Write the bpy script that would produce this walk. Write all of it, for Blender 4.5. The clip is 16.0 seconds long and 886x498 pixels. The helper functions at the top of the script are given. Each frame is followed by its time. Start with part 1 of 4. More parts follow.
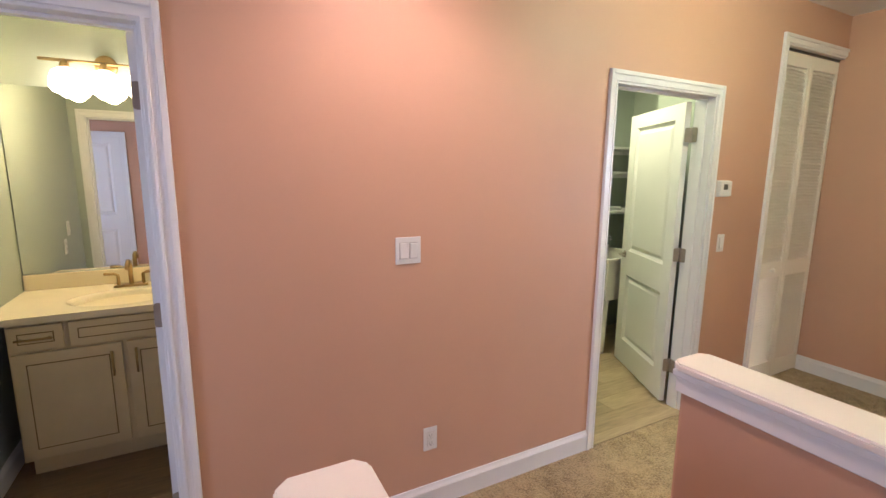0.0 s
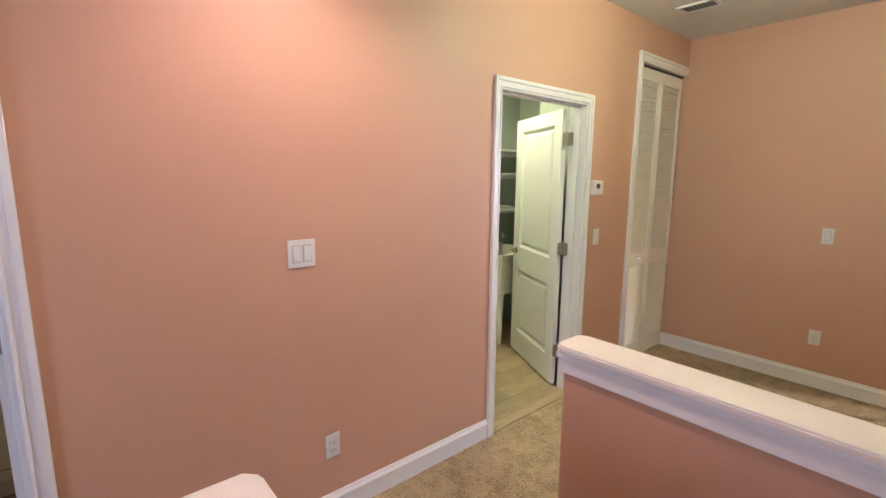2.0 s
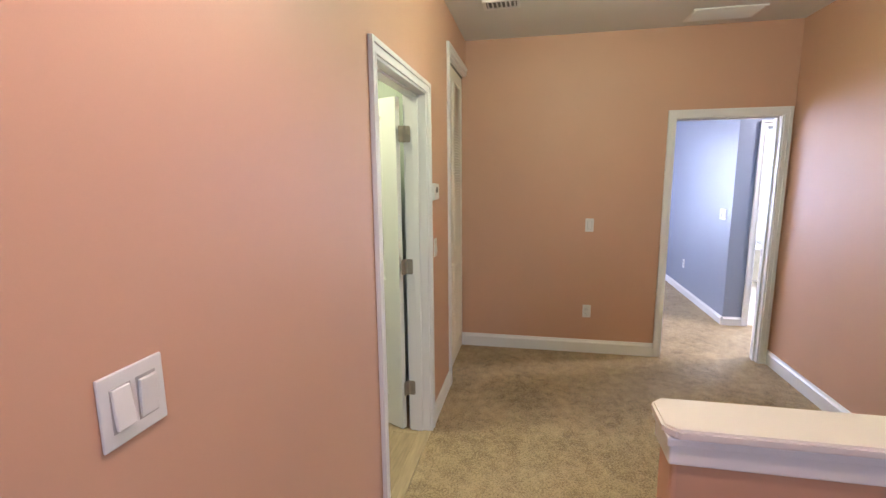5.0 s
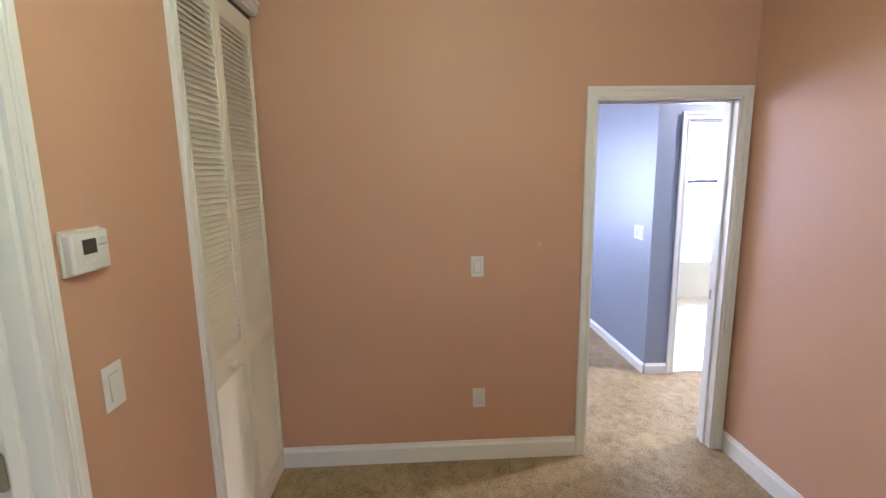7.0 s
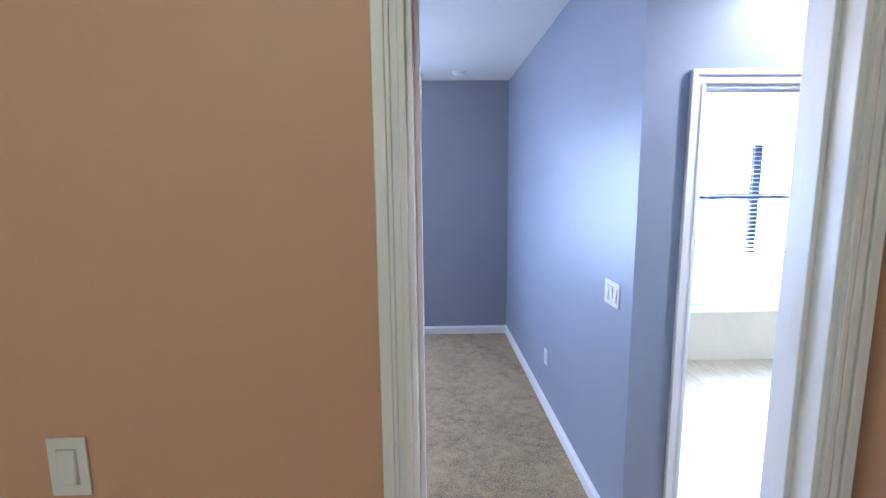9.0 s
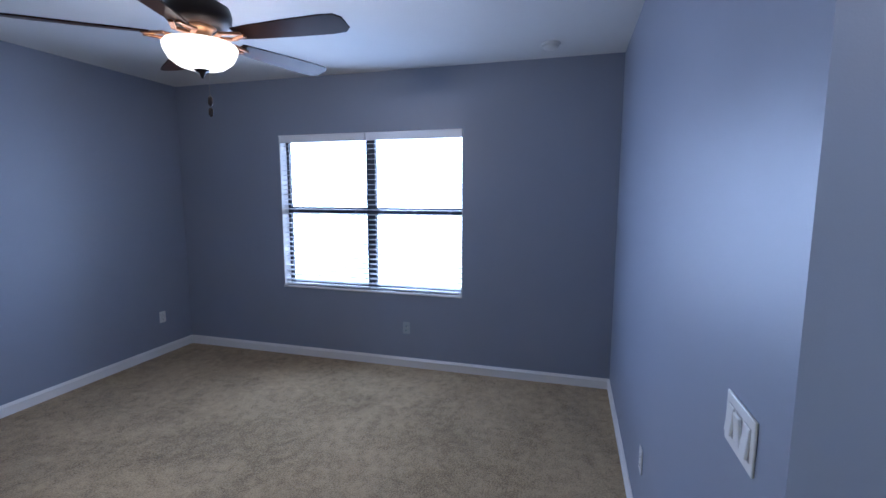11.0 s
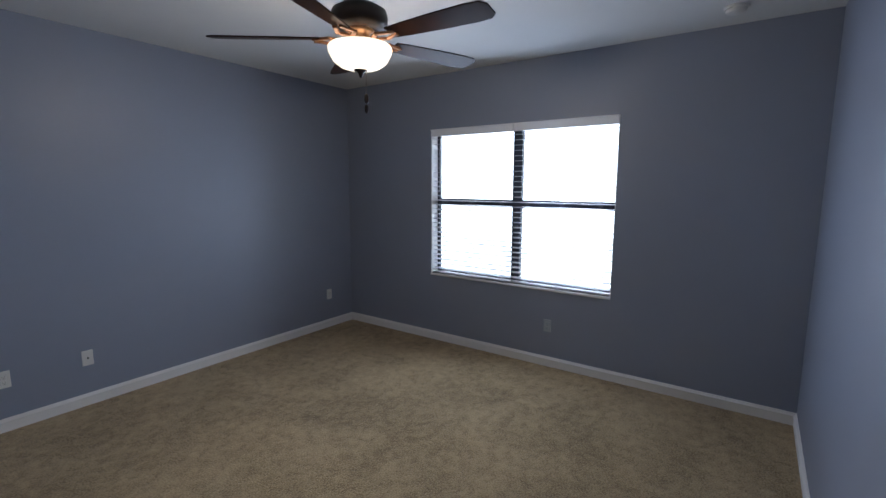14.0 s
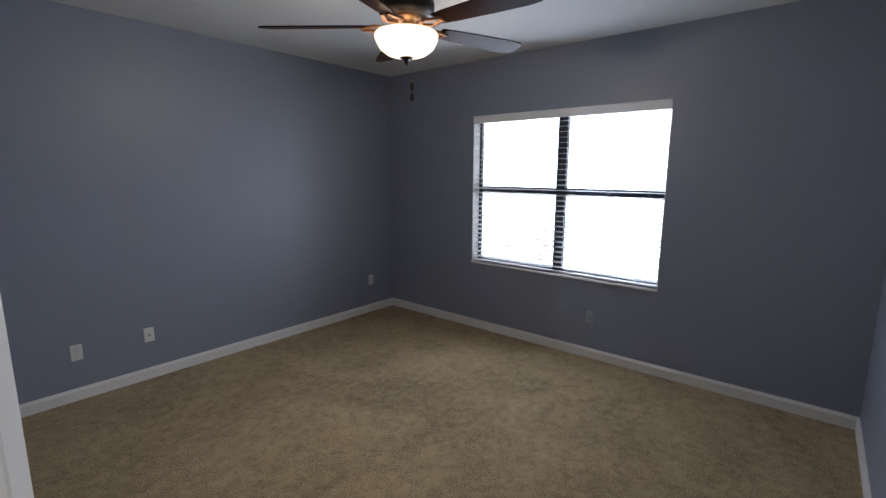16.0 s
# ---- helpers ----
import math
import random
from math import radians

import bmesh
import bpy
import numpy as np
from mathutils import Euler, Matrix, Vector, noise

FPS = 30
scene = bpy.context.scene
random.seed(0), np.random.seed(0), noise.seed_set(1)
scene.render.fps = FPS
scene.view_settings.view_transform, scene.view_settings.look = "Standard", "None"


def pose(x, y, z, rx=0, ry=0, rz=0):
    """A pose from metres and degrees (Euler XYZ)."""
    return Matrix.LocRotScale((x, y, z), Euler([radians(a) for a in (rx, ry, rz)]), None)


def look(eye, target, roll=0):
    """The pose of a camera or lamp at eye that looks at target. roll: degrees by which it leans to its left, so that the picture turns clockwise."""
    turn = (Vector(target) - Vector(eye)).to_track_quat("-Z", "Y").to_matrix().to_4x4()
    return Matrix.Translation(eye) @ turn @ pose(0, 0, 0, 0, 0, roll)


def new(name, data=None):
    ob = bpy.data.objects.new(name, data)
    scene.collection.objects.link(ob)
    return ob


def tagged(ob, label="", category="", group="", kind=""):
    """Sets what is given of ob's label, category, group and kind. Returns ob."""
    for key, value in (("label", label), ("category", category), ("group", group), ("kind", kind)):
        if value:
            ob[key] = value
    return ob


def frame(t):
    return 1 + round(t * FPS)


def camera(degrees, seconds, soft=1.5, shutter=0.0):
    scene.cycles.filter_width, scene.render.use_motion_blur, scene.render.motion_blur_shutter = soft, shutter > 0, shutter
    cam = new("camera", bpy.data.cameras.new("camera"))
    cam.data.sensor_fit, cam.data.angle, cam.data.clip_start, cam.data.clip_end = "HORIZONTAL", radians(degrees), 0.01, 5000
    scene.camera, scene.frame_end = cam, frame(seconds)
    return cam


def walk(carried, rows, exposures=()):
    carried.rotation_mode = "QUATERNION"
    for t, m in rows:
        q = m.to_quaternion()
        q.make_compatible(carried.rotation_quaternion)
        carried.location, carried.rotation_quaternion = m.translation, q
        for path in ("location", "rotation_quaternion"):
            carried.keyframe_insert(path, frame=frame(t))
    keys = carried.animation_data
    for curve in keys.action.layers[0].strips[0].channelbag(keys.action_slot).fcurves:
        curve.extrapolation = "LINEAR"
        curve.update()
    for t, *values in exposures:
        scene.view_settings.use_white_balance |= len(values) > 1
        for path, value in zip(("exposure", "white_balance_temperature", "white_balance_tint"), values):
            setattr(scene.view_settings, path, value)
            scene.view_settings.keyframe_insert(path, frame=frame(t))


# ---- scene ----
cam = camera(88.9, 16.0)
PATH = [
    (0, (0.107, 0.15, 1.582), (1.025, 1.896, 1.249), 0.5),
    (0.5, (0.108, 0.155, 1.582), (1.121, 1.848, 1.253), 0.6),
    (1, (0.114, 0.148, 1.58), (1.215, 1.785, 1.251), 0.5),
    (1.5, (0.116, 0.123, 1.585), (1.297, 1.703, 1.255), 0.6),
    (2, (0.119, 0.123, 1.575), (1.394, 1.63, 1.254), 0.4),
    (2.5, (0.125, 0.145, 1.575), (1.498, 1.563, 1.254), 0.4),
    (3, (0.084, 0.315, 1.6), (1.59, 1.589, 1.268), 1.3),
    (3.2, (0.045, 0.387, 1.58), (1.621, 1.579, 1.272), 0.8),
    (5.5, (0.585, 1.368, 1.607), (2.542, 1.579, 1.253), -0.3),
    (6, (1.027, 1.347, 1.616), (2.992, 1.402, 1.247), -0.3),
    (6.5, (1.497, 1.303, 1.634), (3.464, 1.223, 1.283), -0.4),
    (7, (1.959, 1.102, 1.66), (3.929, 1.013, 1.332), -0.9),
    (7.5, (2.389, 0.924, 1.654), (4.363, 0.805, 1.356), -1.0),
    (8, (2.792, 0.64, 1.664), (4.766, 0.507, 1.369), -1.2),
    (10.3, (4.395, -0.273, 1.649), (6.356, 0.025, 1.394), 0.2),
    (10.5, (4.470, -0.314, 1.646), (6.419, 0.061, 1.395), 0.1),
    (11, (4.578, -0.341, 1.649), (6.487, 0.2, 1.402), 0.1),
    (11.5, (4.633, -0.377, 1.642), (6.488, 0.332, 1.406), 0.3),
    (12, (4.656, -0.374, 1.65), (6.453, 0.469, 1.408), 0.3),
    (12.5, (4.67, -0.392, 1.642), (6.411, 0.561, 1.396), 0.2),
    (13, (4.671, -0.379, 1.649), (6.375, 0.636, 1.392), 0.2),
    (13.5, (4.67, -0.361, 1.648), (6.335, 0.712, 1.379), 0.3),
    (14, (4.673, -0.364, 1.642), (6.299, 0.767, 1.362), 0.2),
    (14.5, (4.669, -0.365, 1.634), (6.261, 0.81, 1.343), 0.2),
    (15, (4.67, -0.334, 1.656), (6.239, 0.866, 1.343), 0.1),
    (15.5, (4.664, -0.322, 1.668), (6.209, 0.904, 1.335), 0.2),
    (16, (4.656, -0.339, 1.649), (6.174, 0.919, 1.312), 0.3),
]
EXPOSURES = [(0, 0.63, 5400, 25), (5.5, 0.53, 5300, 24), (7.0, 0.48, 5150, 23), (8.2, 0.56, 4900, 20), (10.0, -0.42, 4650, 16), (11.0, -0.88, 4650, 16), (11.5, -1.10, 4800, 14), (12.5, -1.27, 5100, 12), (14.0, -1.32, 5450, 11), (16.0, -1.34, 5850, 11)]
walk(cam, [(t, look(eye, target, roll)) for t, eye, target, roll in PATH], EXPOSURES)

# ---- world and lights ----
world = bpy.data.worlds.new("world")
scene.world = world
world.use_nodes = True
wn = world.node_tree.nodes
sky = wn.new("ShaderNodeTexSky")
sky.sky_type, sky.sun_disc = "NISHITA", False
sky.sun_elevation, sky.sun_rotation = radians(61), radians(220)
wn["Background"].inputs["Strength"].default_value = 0.12
world.node_tree.links.new(sky.outputs["Color"], wn["Background"].inputs["Color"])

sun = new("sun", bpy.data.lights.new("sun", "SUN"))
sun.data.energy, sun.data.angle, sun.data.color = 2.5, radians(0.5), (1, 0.95, 0.88)
sun.matrix_world = look((0, 0, 10), (3.0, 3.5, 1.5))


def lamp(kind, place, target, watts, colour, size=0.1, size_y=0.1, spread=180, blend=0.5):
    ob = new("lamp", bpy.data.lights.new("lamp", kind))
    ob.data.energy, ob.data.color = watts, colour
    if kind == "AREA":
        ob.data.shape, ob.data.size, ob.data.size_y, ob.data.spread = "RECTANGLE", size, size_y, radians(spread)
    if kind == "POINT":
        ob.data.shadow_soft_size = size
    if kind == "SPOT":
        ob.data.shadow_soft_size, ob.data.spot_size, ob.data.spot_blend = size, radians(spread), blend
    ob.matrix_world = look(place, target)
    return ob


WARM, DAY = (1, 0.74, 0.48), (0.80, 0.88, 1.0)
# over the hall, then an added one over the vestibule
DOWNLIGHTS = [(0.78, 1.32), (4.95, -1.75)]
# daylight in the window openings
lamp("AREA", (8.44, 1.51, 1.45), (5, -0.1, 1.35), 74, DAY, 1.75, 1.35)
lamp("AREA", (8.44, -3.55, 1.45), (5, -3.2, 1.0), 230, DAY, 1.4, 1.2)
lamp("AREA", (-2.24, 0.6, 1.5), (1, 0.6, 1.3), 20, DAY, 1.0, 1.2)
# recessed lamps of the hall, bathroom and bedroom fan; vestibule and laundry lamps added unseen
lamp("SPOT", (0.78, 1.32, 2.715), (0.78, 1.45, 0), 66, (1, 0.70, 0.52), 0.05, spread=128, blend=0.75)
lamp("POINT", (2.5, 0.80, 2.56), (2.5, 0.80, 0), 32, (0.94, 1, 0.52), 0.10)
# unseen vestibule spot, added to brighten the walls there
lamp("SPOT", (4.95, -1.75, 2.715), (5.1, -1.6, 0), 260, (1, 0.86, 0.66), 0.05, spread=160, blend=0.6)
lamp("POINT", (6.495, 1.445, 2.33), (6.495, 1.445, 0), 72, (1, 0.80, 0.58), 0.09)
# laundry fill, added out of view to light the door and sink
lamp("AREA", (2.62, 2.70, 2.66), (2.62, 2.70, 0), 20, (1, 0.93, 0.45), 0.35, 0.35)
for lx in (-0.54, -0.36, -0.18):
    lamp("POINT", (lx, 3.44, 2.04), (lx, 3.44, 0), 7.5, (1, 0.74, 0.28), 0.05)


# ---- materials ----
def mat(name, colour, rough=0.6, metal=0.0, vary=0.06, scale=6.0, fine=120.0, bump=0.05, dist=0.002, emit=0.0, spec=0.5, coat=0.0):
    m = bpy.data.materials.new(name)
    m.use_nodes = True
    n, l = m.node_tree.nodes, m.node_tree.links
    b = n["Principled BSDF"]
    b.inputs["Roughness"].default_value, b.inputs["Metallic"].default_value = rough, metal
    b.inputs["Specular IOR Level"].default_value = spec
    b.inputs["Coat Weight"].default_value = coat
    tc = n.new("ShaderNodeTexCoord")
    big, small = n.new("ShaderNodeTexNoise"), n.new("ShaderNodeTexNoise")
    big.inputs["Scale"].default_value, small.inputs["Scale"].default_value = scale, fine
    big.inputs["Detail"].default_value = 4
    for q in (big, small):
        l.new(tc.outputs["Object"], q.inputs["Vector"])
    ramp = n.new("ShaderNodeMapRange")
    ramp.inputs["To Min"].default_value, ramp.inputs["To Max"].default_value = 1 - 2 * vary, 1 + 2 * vary
    l.new(big.outputs["Fac"], ramp.inputs["Value"])
    mul = n.new("ShaderNodeVectorMath")
    mul.operation = "SCALE"
    mul.inputs[0].default_value = colour
    l.new(ramp.outputs["Result"], mul.inputs["Scale"])
    l.new(mul.outputs["Vector"], b.inputs["Base Color"])
    if bump:
        bp = n.new("ShaderNodeBump")
        bp.inputs["Strength"].default_value, bp.inputs["Distance"].default_value = bump, dist
        l.new(small.outputs["Fac"], bp.inputs["Height"])
        l.new(bp.outputs["Normal"], b.inputs["Normal"])
    if emit:
        b.inputs["Emission Color"].default_value = (*colour, 1)
        b.inputs["Emission Strength"].default_value = emit
    return m


def carpet(name, dark, light):
    """Cut pile: tufts, trodden patches and broad vacuum marks."""
    m = mat(name, light, 1.0, vary=0, bump=0, spec=0.1)
    n, l = m.node_tree.nodes, m.node_tree.links
    b, tc = n["Principled BSDF"], n["Texture Coordinate"]
    tuft, patch, broad = (n.new("ShaderNodeTexNoise") for _ in range(3))
    for q, s, d in ((tuft, 95, 5), (patch, 15, 8), (broad, 1.5, 4)):
        q.inputs["Scale"].default_value, q.inputs["Detail"].default_value = s, d
        l.new(tc.outputs["Object"], q.inputs["Vector"])
    patch.inputs["Roughness"].default_value = 0.62
    patch.inputs["Distortion"].default_value = 0.6
    broad.inputs["Distortion"].default_value = 1.5
    add = n.new("ShaderNodeMath")
    add.operation = "MULTIPLY_ADD"
    add.inputs[1].default_value = 0.74
    l.new(tuft.outputs["Fac"], add.inputs[0])
    add2 = n.new("ShaderNodeMath")
    add2.operation = "MULTIPLY_ADD"
    add2.inputs[1].default_value = 0.60
    l.new(patch.outputs["Fac"], add2.inputs[0])
    l.new(add.outputs[0], add2.inputs[2])
    half = n.new("ShaderNodeMath")
    half.operation = "MULTIPLY"
    half.inputs[1].default_value = 0.36
    l.new(broad.outputs["Fac"], half.inputs[0])
    l.new(half.outputs[0], add.inputs[2])
    r = n.new("ShaderNodeValToRGB")
    r.color_ramp.elements[0].position, r.color_ramp.elements[1].position = 0.56, 1.18
    r.color_ramp.elements[0].color, r.color_ramp.elements[1].color = (*dark, 1), (*light, 1)
    l.new(add2.outputs[0], r.inputs["Fac"])
    l.new(r.outputs["Color"], b.inputs["Base Color"])
    bp = n.new("ShaderNodeBump")
    bp.inputs["Strength"].default_value, bp.inputs["Distance"].default_value = 0.9, 0.013
    l.new(add2.outputs[0], bp.inputs["Height"])
    l.new(bp.outputs["Normal"], b.inputs["Normal"])
    b.inputs["Sheen Weight"].default_value = 0.15
    return m


def planks(name, colour):
    m = mat(name, colour, 0.45, vary=0, bump=0)
    n, l = m.node_tree.nodes, m.node_tree.links
    b, tc = n["Principled BSDF"], n["Texture Coordinate"]
    mp = n.new("ShaderNodeMapping")
    mp.inputs["Scale"].default_value = (3, 28, 1)
    g = n.new("ShaderNodeTexNoise")
    g.inputs["Scale"].default_value, g.inputs["Detail"].default_value = 2.0, 8
    info = n.new("ShaderNodeObjectInfo")
    l.new(tc.outputs["Object"], mp.inputs["Vector"])
    l.new(mp.outputs["Vector"], g.inputs["Vector"])
    s = n.new("ShaderNodeMath")
    s.operation = "MULTIPLY_ADD"
    s.inputs[1].default_value = 0.35
    l.new(info.outputs["Random"], s.inputs[0])
    l.new(g.outputs["Fac"], s.inputs[2])
    r = n.new("ShaderNodeMapRange")
    r.inputs["From Min"].default_value, r.inputs["From Max"].default_value = 0.3, 1.1
    r.inputs["To Min"].default_value, r.inputs["To Max"].default_value = 0.6, 1.3
    l.new(s.outputs[0], r.inputs["Value"])
    v = n.new("ShaderNodeVectorMath")
    v.operation = "SCALE"
    v.inputs[0].default_value = colour
    l.new(r.outputs["Result"], v.inputs["Scale"])
    l.new(v.outputs["Vector"], b.inputs["Base Color"])
    return m


PINK = mat("pink_wall_paint", (0.54, 0.322, 0.212), 0.50, vary=0.03, scale=1.5, fine=260, bump=0.12, dist=0.0015, spec=0.35)
BLUE = mat("blue_grey_wall_paint", (0.232, 0.258, 0.325), 0.43, vary=0.03, scale=1.5, fine=260, bump=0.12, dist=0.0015, spec=0.55)
SAGE = mat("sage_wall_paint", (0.36, 0.40, 0.34), 0.5, vary=0.03, scale=1.5, fine=260, bump=0.1)
CREAM = mat("cream_wall_paint", (0.70, 0.68, 0.62), 0.5, vary=0.03, scale=1.5, fine=260, bump=0.1)
CEIL = mat("ceiling_paint", (0.66, 0.66, 0.64), 0.9, vary=0.03, scale=2, fine=90, bump=0.35, dist=0.004)
TRIM = mat("white_trim_paint", (0.74, 0.73, 0.71), 0.35, vary=0.02, scale=4, bump=0)
CAPW = mat("white_cap_paint", (0.70, 0.64, 0.57), 0.4, vary=0.02, scale=5, bump=0)
LOUVRE = mat("ivory_louvre_paint", (0.80, 0.76, 0.66), 0.4, vary=0.02, scale=6, fine=80, bump=0.05)
PLATE = mat("white_plastic", (0.68, 0.67, 0.64), 0.35, vary=0.01, bump=0)
# grey that stands in for the shade in narrow gaps of plates
SHADOWP = mat("plate_gap_shade", (0.40, 0.385, 0.36), 0.5, vary=0.01, bump=0)
DARKP = mat("dark_plastic", (0.03, 0.035, 0.03), 0.3, vary=0.02, bump=0)
BRASS = mat("brushed_brass", (0.42, 0.30, 0.14), 0.32, 1.0, vary=0.08, scale=30, bump=0.05)
NICKEL = mat("satin_nickel", (0.32, 0.275, 0.225), 0.4, 0.55, vary=0.08, scale=30, bump=0.05)
CHROME = mat("chrome", (0.65, 0.65, 0.66), 0.12, 1.0, vary=0.02, bump=0)
BRONZE = mat("oil_rubbed_bronze", (0.014, 0.008, 0.005), 0.4, 0.3, vary=0.2, scale=25, bump=0.05)
BLADE = mat("dark_walnut_blade", (0.026, 0.010, 0.0045), 0.3, vary=0.25, scale=9, bump=0.03, spec=0.05)
IRON = mat("antique_copper_bronze", (0.30, 0.14, 0.06), 0.35, 0.7, vary=0.15, scale=25, bump=0.04)
GLOW = mat("frosted_glass_lit", (1.0, 0.78, 0.52), 0.5, vary=0, bump=0, emit=4.5)
GLOWV = mat("vanity_glass_lit", (1.0, 0.82, 0.50), 0.5, vary=0, bump=0, emit=7.0)
GLOWR = mat("recessed_lamp_lens", (1.0, 0.80, 0.55), 0.5, vary=0, bump=0, emit=8.0)
MIRROR = mat("mirror_silver", (0.86, 0.88, 0.86), 0.01, 1.0, vary=0, bump=0)
CARPET_H = carpet("beige_pile_carpet", (0.110, 0.076, 0.036), (0.45, 0.337, 0.184))
PLANK = planks("tan_vinyl_plank", (0.36, 0.27, 0.155))
PLANKD = planks("brown_vinyl_plank", (0.20, 0.13, 0.07))
PLANKB = planks("pale_tan_vinyl_plank", (0.46, 0.38, 0.25))
CABINET = mat("glazed_cream_cabinet", (0.62, 0.52, 0.33), 0.4, vary=0.05, scale=8, bump=0.03)
GLAZE = mat("brown_glaze_line", (0.17, 0.11, 0.05), 0.5, vary=0.1, bump=0)
MARBLE = mat("cultured_marble", (0.78, 0.69, 0.50), 0.2, vary=0.03, scale=5, bump=0, coat=0.3)
ACRYL = mat("white_acrylic", (0.76, 0.74, 0.68), 0.2, vary=0.01, bump=0, coat=0.3)
SLAT = mat("white_vinyl_slat", (0.78, 0.79, 0.82), 0.45, vary=0.01, bump=0)
FRAME = mat("dark_bronze_window_frame", (0.025, 0.03, 0.045), 0.4, 0.2, vary=0.08, bump=0.02)
BRIGHT = mat("bright_outdoor_haze", (0.93, 0.97, 1.0), 1.0, vary=0.01, scale=0.4, bump=0, emit=14.0)
GLASS = bpy.data.materials.new("window_glass")
GLASS.use_nodes = True
gb = GLASS.node_tree.nodes["Principled BSDF"]
gb.inputs["Transmission Weight"].default_value, gb.inputs["Roughness"].default_value, gb.inputs["IOR"].default_value = 1.0, 0.0, 1.45


# ---- building helpers ----
def base_of(ob):
    v = Vector((0, 0, 0))
    while ob:
        v += ob.location
        ob = ob.parent
    return v


def box(bm, x0, x1, y0, y1, z0, z1, bevel=0.0):
    x0, x1, y0, y1, z0, z1 = min(x0, x1), max(x0, x1), min(y0, y1), max(y0, y1), min(z0, z1), max(z0, z1)
    g = bmesh.ops.create_cube(bm, size=1.0, matrix=Matrix.Translation(((x0 + x1) / 2, (y0 + y1) / 2, (z0 + z1) / 2)) @ Matrix.Diagonal((x1 - x0, y1 - y0, z1 - z0, 1)))
    if bevel:
        es = list({e for v in g["verts"] for e in v.link_edges})
        bmesh.ops.bevel(bm, geom=es, offset=bevel, segments=2, affect="EDGES", profile=0.5)
    return bm


def boxes(*rows, bevel=0.0):
    bm = bmesh.new()
    for r in rows:
        box(bm, *r, bevel=bevel)
    return bm


def lathe(profile, place, seg=32, axis="z"):
    """A turned shape from (radius, height) rows."""
    bm = bmesh.new()
    rings = []
    for r, h in profile:
        rings.append([bm.verts.new((r * math.cos(a), r * math.sin(a), h)) for a in (2 * math.pi * i / seg for i in range(seg))])
    for a, b in zip(rings, rings[1:]):
        for i in range(seg):
            bm.faces.new((a[i], a[(i + 1) % seg], b[(i + 1) % seg], b[i]))
    bm.faces.new(rings[0][::-1])
    bm.faces.new(rings[-1])
    turn = {"z": Matrix(), "x": Matrix.Rotation(radians(90), 4, "Y"), "y": Matrix.Rotation(radians(-90), 4, "X")}[axis]
    bm.transform(Matrix.Translation(place) @ turn)
    bmesh.ops.recalc_face_normals(bm, faces=bm.faces)
    for f in bm.faces:
        f.smooth = len(f.verts) == 4
    return bm


def tube(points, r, seg=10):
    """A bent round bar along points."""
    bm = bmesh.new()
    pts = [Vector(p) for p in points]
    rings = []
    for i, p in enumerate(pts):
        d = (pts[min(i + 1, len(pts) - 1)] - pts[max(i - 1, 0)]).normalized()
        u = d.orthogonal().normalized() if i == 0 else (u - d * u.dot(d)).normalized()
        w = d.cross(u)
        rings.append([bm.verts.new(p + r * (math.cos(a) * u + math.sin(a) * w)) for a in (2 * math.pi * k / seg for k in range(seg))])
    for a, b in zip(rings, rings[1:]):
        for k in range(seg):
            bm.faces.new((a[k], a[(k + 1) % seg], b[(k + 1) % seg], b[k])).smooth = True
    bm.faces.new(rings[0][::-1])
    bm.faces.new(rings[-1])
    bmesh.ops.recalc_face_normals(bm, faces=bm.faces)
    return bm


def prism(outline, z0, z1, bevel=0.0):
    bm = bmesh.new()
    f = bm.faces.new([bm.verts.new((x, y, z0)) for x, y in outline])
    g = bmesh.ops.extrude_face_region(bm, geom=[f])
    bmesh.ops.translate(bm, verts=[v for v in g["geom"] if isinstance(v, bmesh.types.BMVert)], vec=(0, 0, z1 - z0))
    bmesh.ops.recalc_face_normals(bm, faces=bm.faces)
    if bevel:
        bmesh.ops.bevel(bm, geom=list(bm.edges), offset=bevel, segments=2, affect="EDGES")
    return bm


def run_profile(profile, a, b, normal):
    """A moulding of (out, up) profile rows from a to b, standing out along normal."""
    bm = bmesh.new()
    a, b, n = Vector(a), Vector(b), Vector(normal)
    ends = [[bm.verts.new(p + n * o + Vector((0, 0, u))) for o, u in profile] for p in (a, b)]
    k = len(profile)
    for i in range(k):
        bm.faces.new((ends[0][i], ends[0][(i + 1) % k], ends[1][(i + 1) % k], ends[1][i]))
    bm.faces.new(ends[0][::-1])
    bm.faces.new(ends[1])
    bmesh.ops.recalc_face_normals(bm, faces=bm.faces)
    return bm


def mesh_of(name, bm, materials):
    me = bpy.data.meshes.new(name)
    bm.to_mesh(me)
    bm.free()
    for m in materials if isinstance(materials, (list, tuple)) else [materials]:
        me.materials.append(m)
    return me


def thing(name, place, label, category, group="", kind=""):
    ob = new(name)
    ob.location = place
    ob.empty_display_size = 0.1
    return tagged(ob, label, category, group, kind)


def part(name, bm, material, parent, label=""):
    bm.transform(Matrix.Translation(-base_of(parent)))
    ob = new(name, mesh_of(name, bm, material))
    ob.parent = parent
    return tagged(ob, label)


def structure(name, bm, material, label, category):
    return tagged(new(name, mesh_of(name, bm, material)), label, category, kind="structure")


